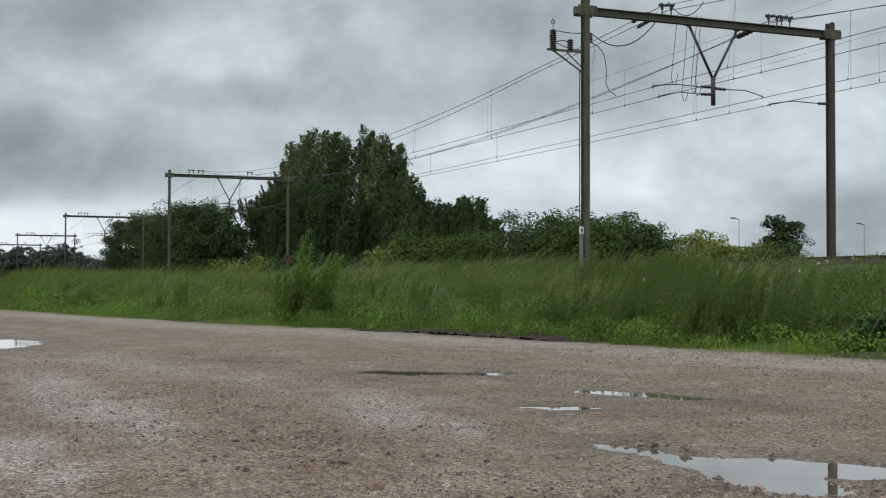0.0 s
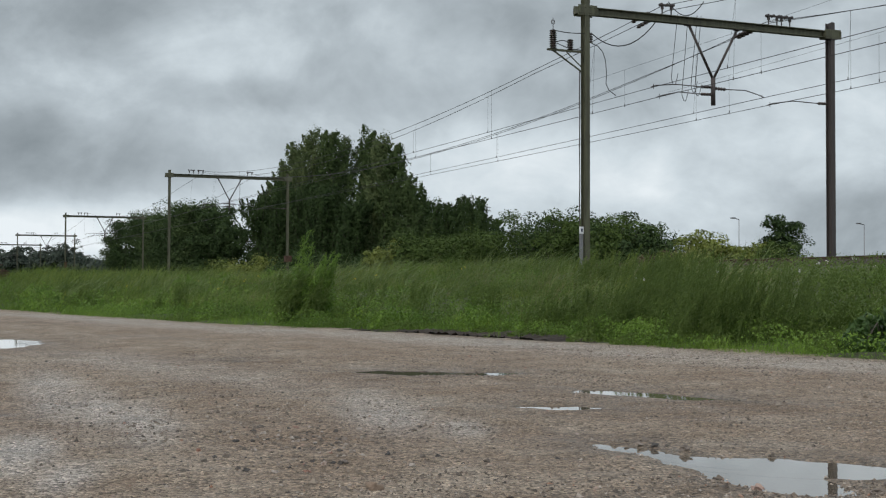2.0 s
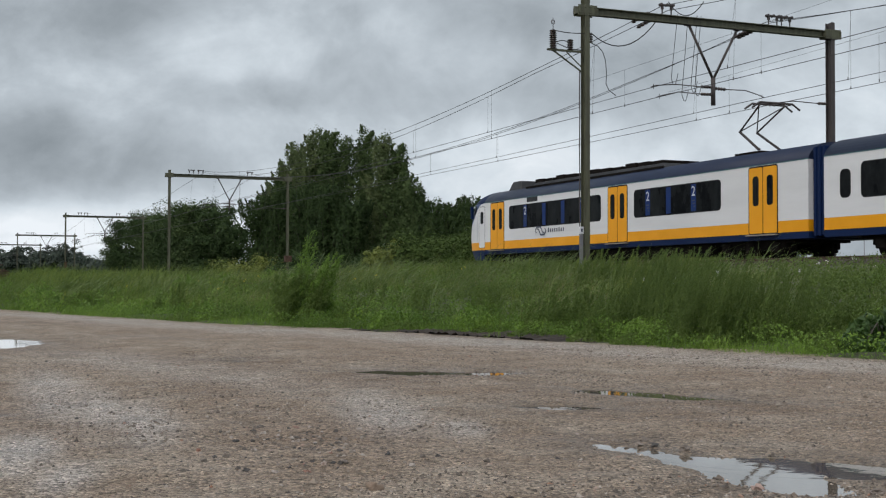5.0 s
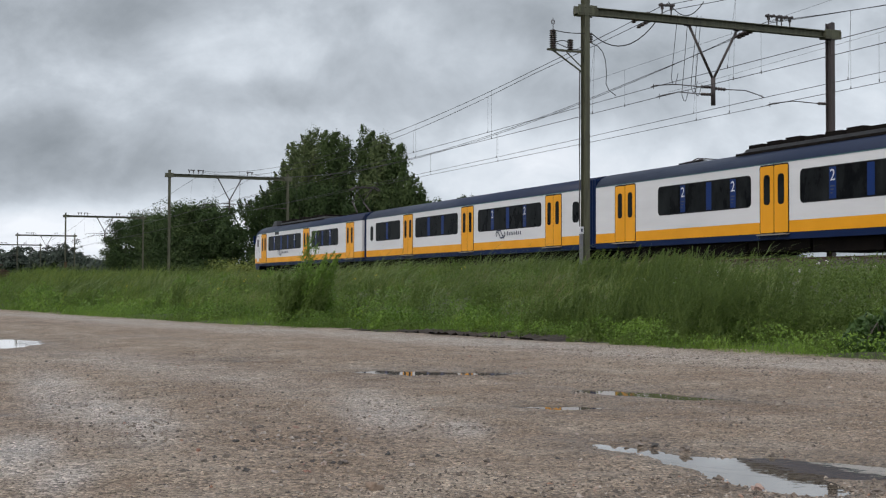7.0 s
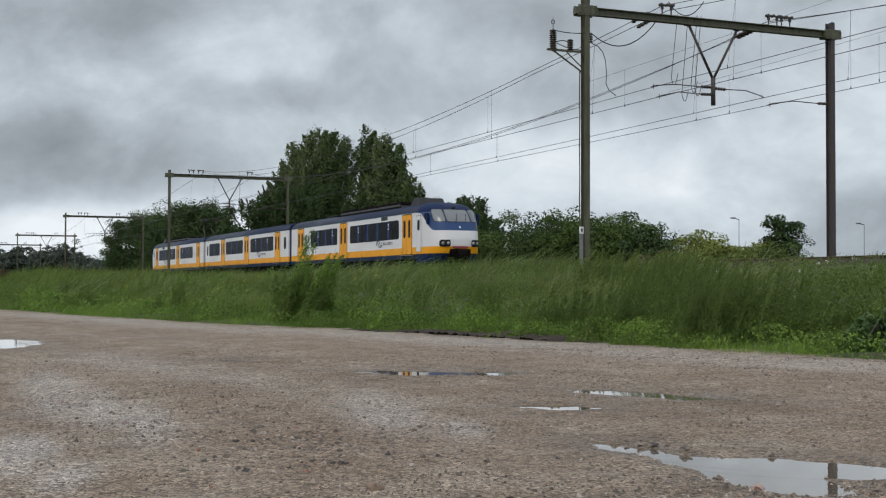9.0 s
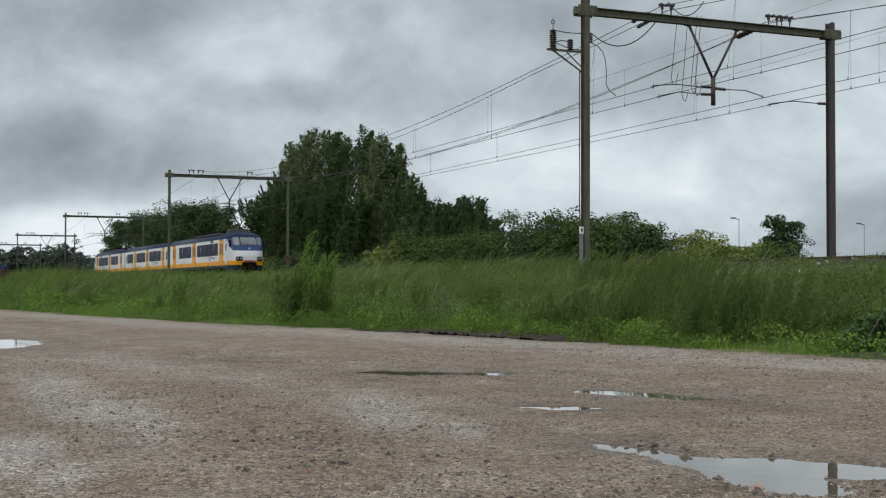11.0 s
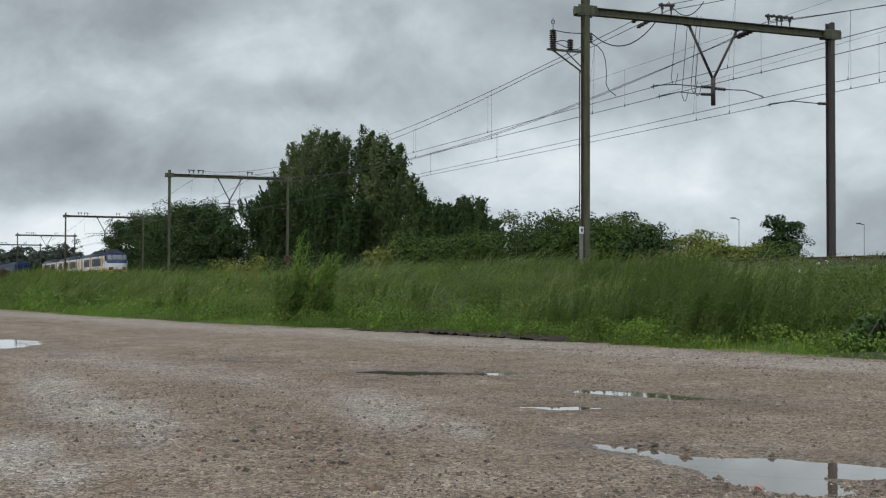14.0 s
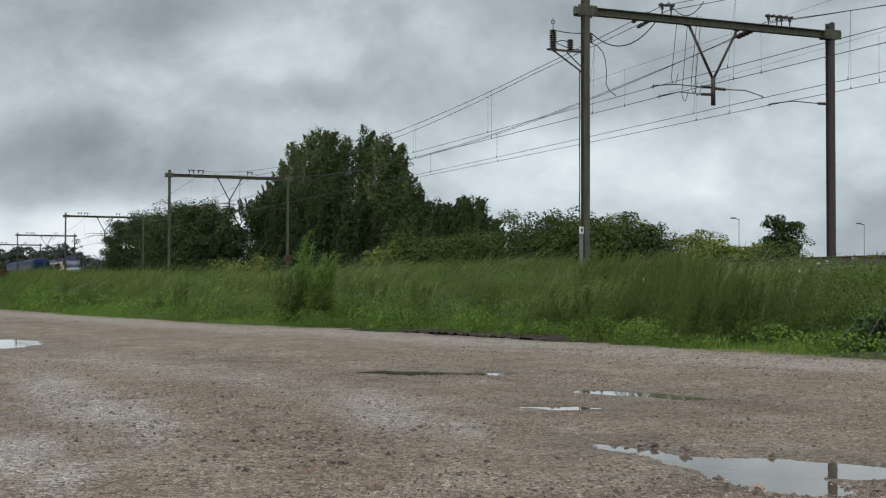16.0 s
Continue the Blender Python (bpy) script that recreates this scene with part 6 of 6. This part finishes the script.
street_lamp(-124.0, 90, 8.5, "grey street lamp beyond the railway")
street_lamp(-126.0, 110, 8.4, "grey street lamp beyond the railway")
lm = tagged(empty("floodlight_mast", pose(-257, 120, 0)), "tall thin floodlight mast far behind the trees", "light mast")
rod("pole", (0, 0, 0), (0, 0, 18.0), 0.13, "lamp_post", lm)
for dz in (17.2, 18.0):
    bm = add_box(bmesh.new(), -0.2, 0.2, -0.9, 0.9, dz, dz + 0.15)
    part("crossarm", bm, "lamp_post", lm)


# ---- loose stones on the lot ----
def lot_stones():
    rng = np.random.default_rng(9)
    n = 58000
    x = -3.2 - 9.5 * rng.random(n) ** 1.5
    span = edge_y(x) - 0.1 + x * 0.02
    y = -x * 0.09 + (span + x * 0.09) * rng.random(n)
    k = 0.55 * vnoise(x, y, 1.1, 61) + 0.45 * vnoise(x, y, 3.7, 62)
    keep = rng.random(n) < np.clip((k - 0.40) * 3.4, 0.18, 1.0)
    x, y = x[keep], y[keep]
    z = lot_z(x, y)
    s = 0.0034 + 0.0058 * rng.random(len(x)) ** 2.5 + 0.008 * (rng.random(len(x)) > 0.99)
    dry = z > -0.012
    x, y, z, s = x[dry], y[dry], z[dry], s[dry]
    stuff("pebbles", *stones_np(np.stack([x, y, z + s * 0.2], -1), s, rng, 0.75), ["stones"], "small loose pebbles on the gravel lot", "pebbles")
    # a rough stretch of larger gravel, and stones along the puddle
    big = [(-3.88, 1.42, 0.030), (-4.80, 2.71, 0.017), (-4.73, 2.80, 0.015), (-4.68, 2.83, 0.012), (-4.66, 2.90, 0.022), (-4.58, 2.83, 0.016), (-4.52, 2.86, 0.018), (-4.49, 2.90, 0.012), (-4.35, 2.90, 0.024), (-3.46, 2.58, 0.024), (-3.25, 2.88, 0.026), (-3.32, 3.0, 0.022), (-4.12, 3.14, 0.016)]
    for k in range(230):
        u, v = rng.normal(0, 1), rng.normal(0, 1)
        big.append((-5.05 + 0.45 * u, 1.55 + 0.28 * v - 0.12 * u, 0.0055 + 0.0095 * rng.random() ** 1.8))
    for k in range(130):
        xx = -4.2 - 8 * rng.random() ** 1.4
        big.append((xx, 0.3 - xx * 0.08 + (5.6 - 0.2) * rng.random(), 0.0055 + 0.0095 * rng.random() ** 1.8))
    m = Nodes("grey_brown_stone")
    oi = m.t.nodes.new("ShaderNodeObjectInfo")
    col = m.ramp(oi.outputs["Random"], [(0.0, (0.05, 0.048, 0.046)), (0.45, (0.14, 0.115, 0.095)), (0.8, (0.28, 0.235, 0.195)), (0.93, (0.48, 0.43, 0.38)), (1.0, (0.28, 0.13, 0.085))])
    f = m.noise(60, 4)
    m.bump(f, 0.5, 0.004)
    M["rock"] = m.base(m.mix(0.5, col, m.ramp(f, [(0.3, 0.55), (0.7, 1.1)]), "MULTIPLY"), 0.6)
    kinds = []
    for k in range(6):
        bm = bmesh.new()
        bmesh.ops.create_icosphere(bm, subdivisions=2, radius=1.0)
        for v in bm.verts:
            q = v.co * 1.1 + Vector((k * 7.3, 0, 0))
            v.co *= 0.72 + 0.75 * noise.noise(q * 1.3) + 0.35 * noise.noise(q * 3)
            v.co.z *= 0.7
        me = bpy.data.meshes.new("stone")
        bm.to_mesh(me)
        bm.free()
        me.materials.append(M["rock"])
        kinds.append(me)
    tan = kinds[0].copy()
    tan.materials[0] = plain("tan_stone", (0.30, 0.22, 0.155), (0.22, 0.155, 0.11), 20, 90, 0.6, bump=0.4)
    tan.polygons.foreach_set("use_smooth", np.ones(len(tan.polygons), dtype=bool))
    for k, (x, y, r) in enumerate(big):
        ob = new("stone", tan if k == 0 else kinds[k % 6])
        ob.location = (x, y, float(lot_z(np.array(x), np.array(y))) + r * 0.25)
        ob.scale, ob.rotation_euler = (r * 1.2, r, r), (0, 0, k * 1.7)
        tagged(ob, "loose grey-brown stone lying on the gravel", "stone", "loose stones on the lot")


lot_stones()


# ---- what moves ----
RUN = [(0.0, 65.4), (3.6, -3.65), (4.2, -15.22), (6.3, -55.87), (7.0, -70.25), (7.8, -86.7), (9.0, -111.8), (11.3, -160.2), (12.5, -186.3), (13.5, -208.6), (14.5, -230.9), (16.0, -264.1)]


def motions():
    times = [0.5 * k for k in range(33)]
    for car, off in TRAIN:
        flip = Matrix.Rotation(math.pi, 4, "Z") if off < 0 else Matrix.Identity(4)
        walk(car, [(t, Matrix.Translation((x + off, TRACKS[1], RAIL_Z)) @ flip) for t, x in RUN])
    for k, car in enumerate(oncoming):
        walk(car, [(t, Matrix.Translation((-219.0 + 16.5 * (t - 16.0) - 26.6 * k, TRACKS[0], RAIL_Z))) for t in times])
    # poplars sway a little
    for k, w in enumerate(SWAYING):
        rest, axis = w.matrix_basis.copy(), Vector((-WIND[1], WIND[0], 0))
        walk(w, [(t, rest @ Matrix.Rotation(radians(0.5 * math.sin(t * 1.7 + k * 1.3) + 0.35 * math.sin(t * 0.7 + k)), 4, axis)) for t in times])
    # weeds rock in the gusts
    for k, w in enumerate(WEEDS):
        rest = w.matrix_basis.copy()
        axis, rows = Vector((-WIND[1], WIND[0], 0)), []
        for j in range(41):
            t = 0.4 * j
            a = 2.2 * math.sin(t * 3.1 + k * 0.7) + 1.6 * math.sin(t * 1.3 + k * 1.9) + 1.5 * math.sin(t * 0.5 + rest.translation.x * 0.4)
            rows.append((t, rest @ Matrix.Rotation(radians(a), 4, axis)))
        walk(w, rows)
    walk(cloud_backdrop, [(t, SKY_AT(t)) for t in (0.0, 4.0, 8.0, 12.0, 16.0)])

motions()
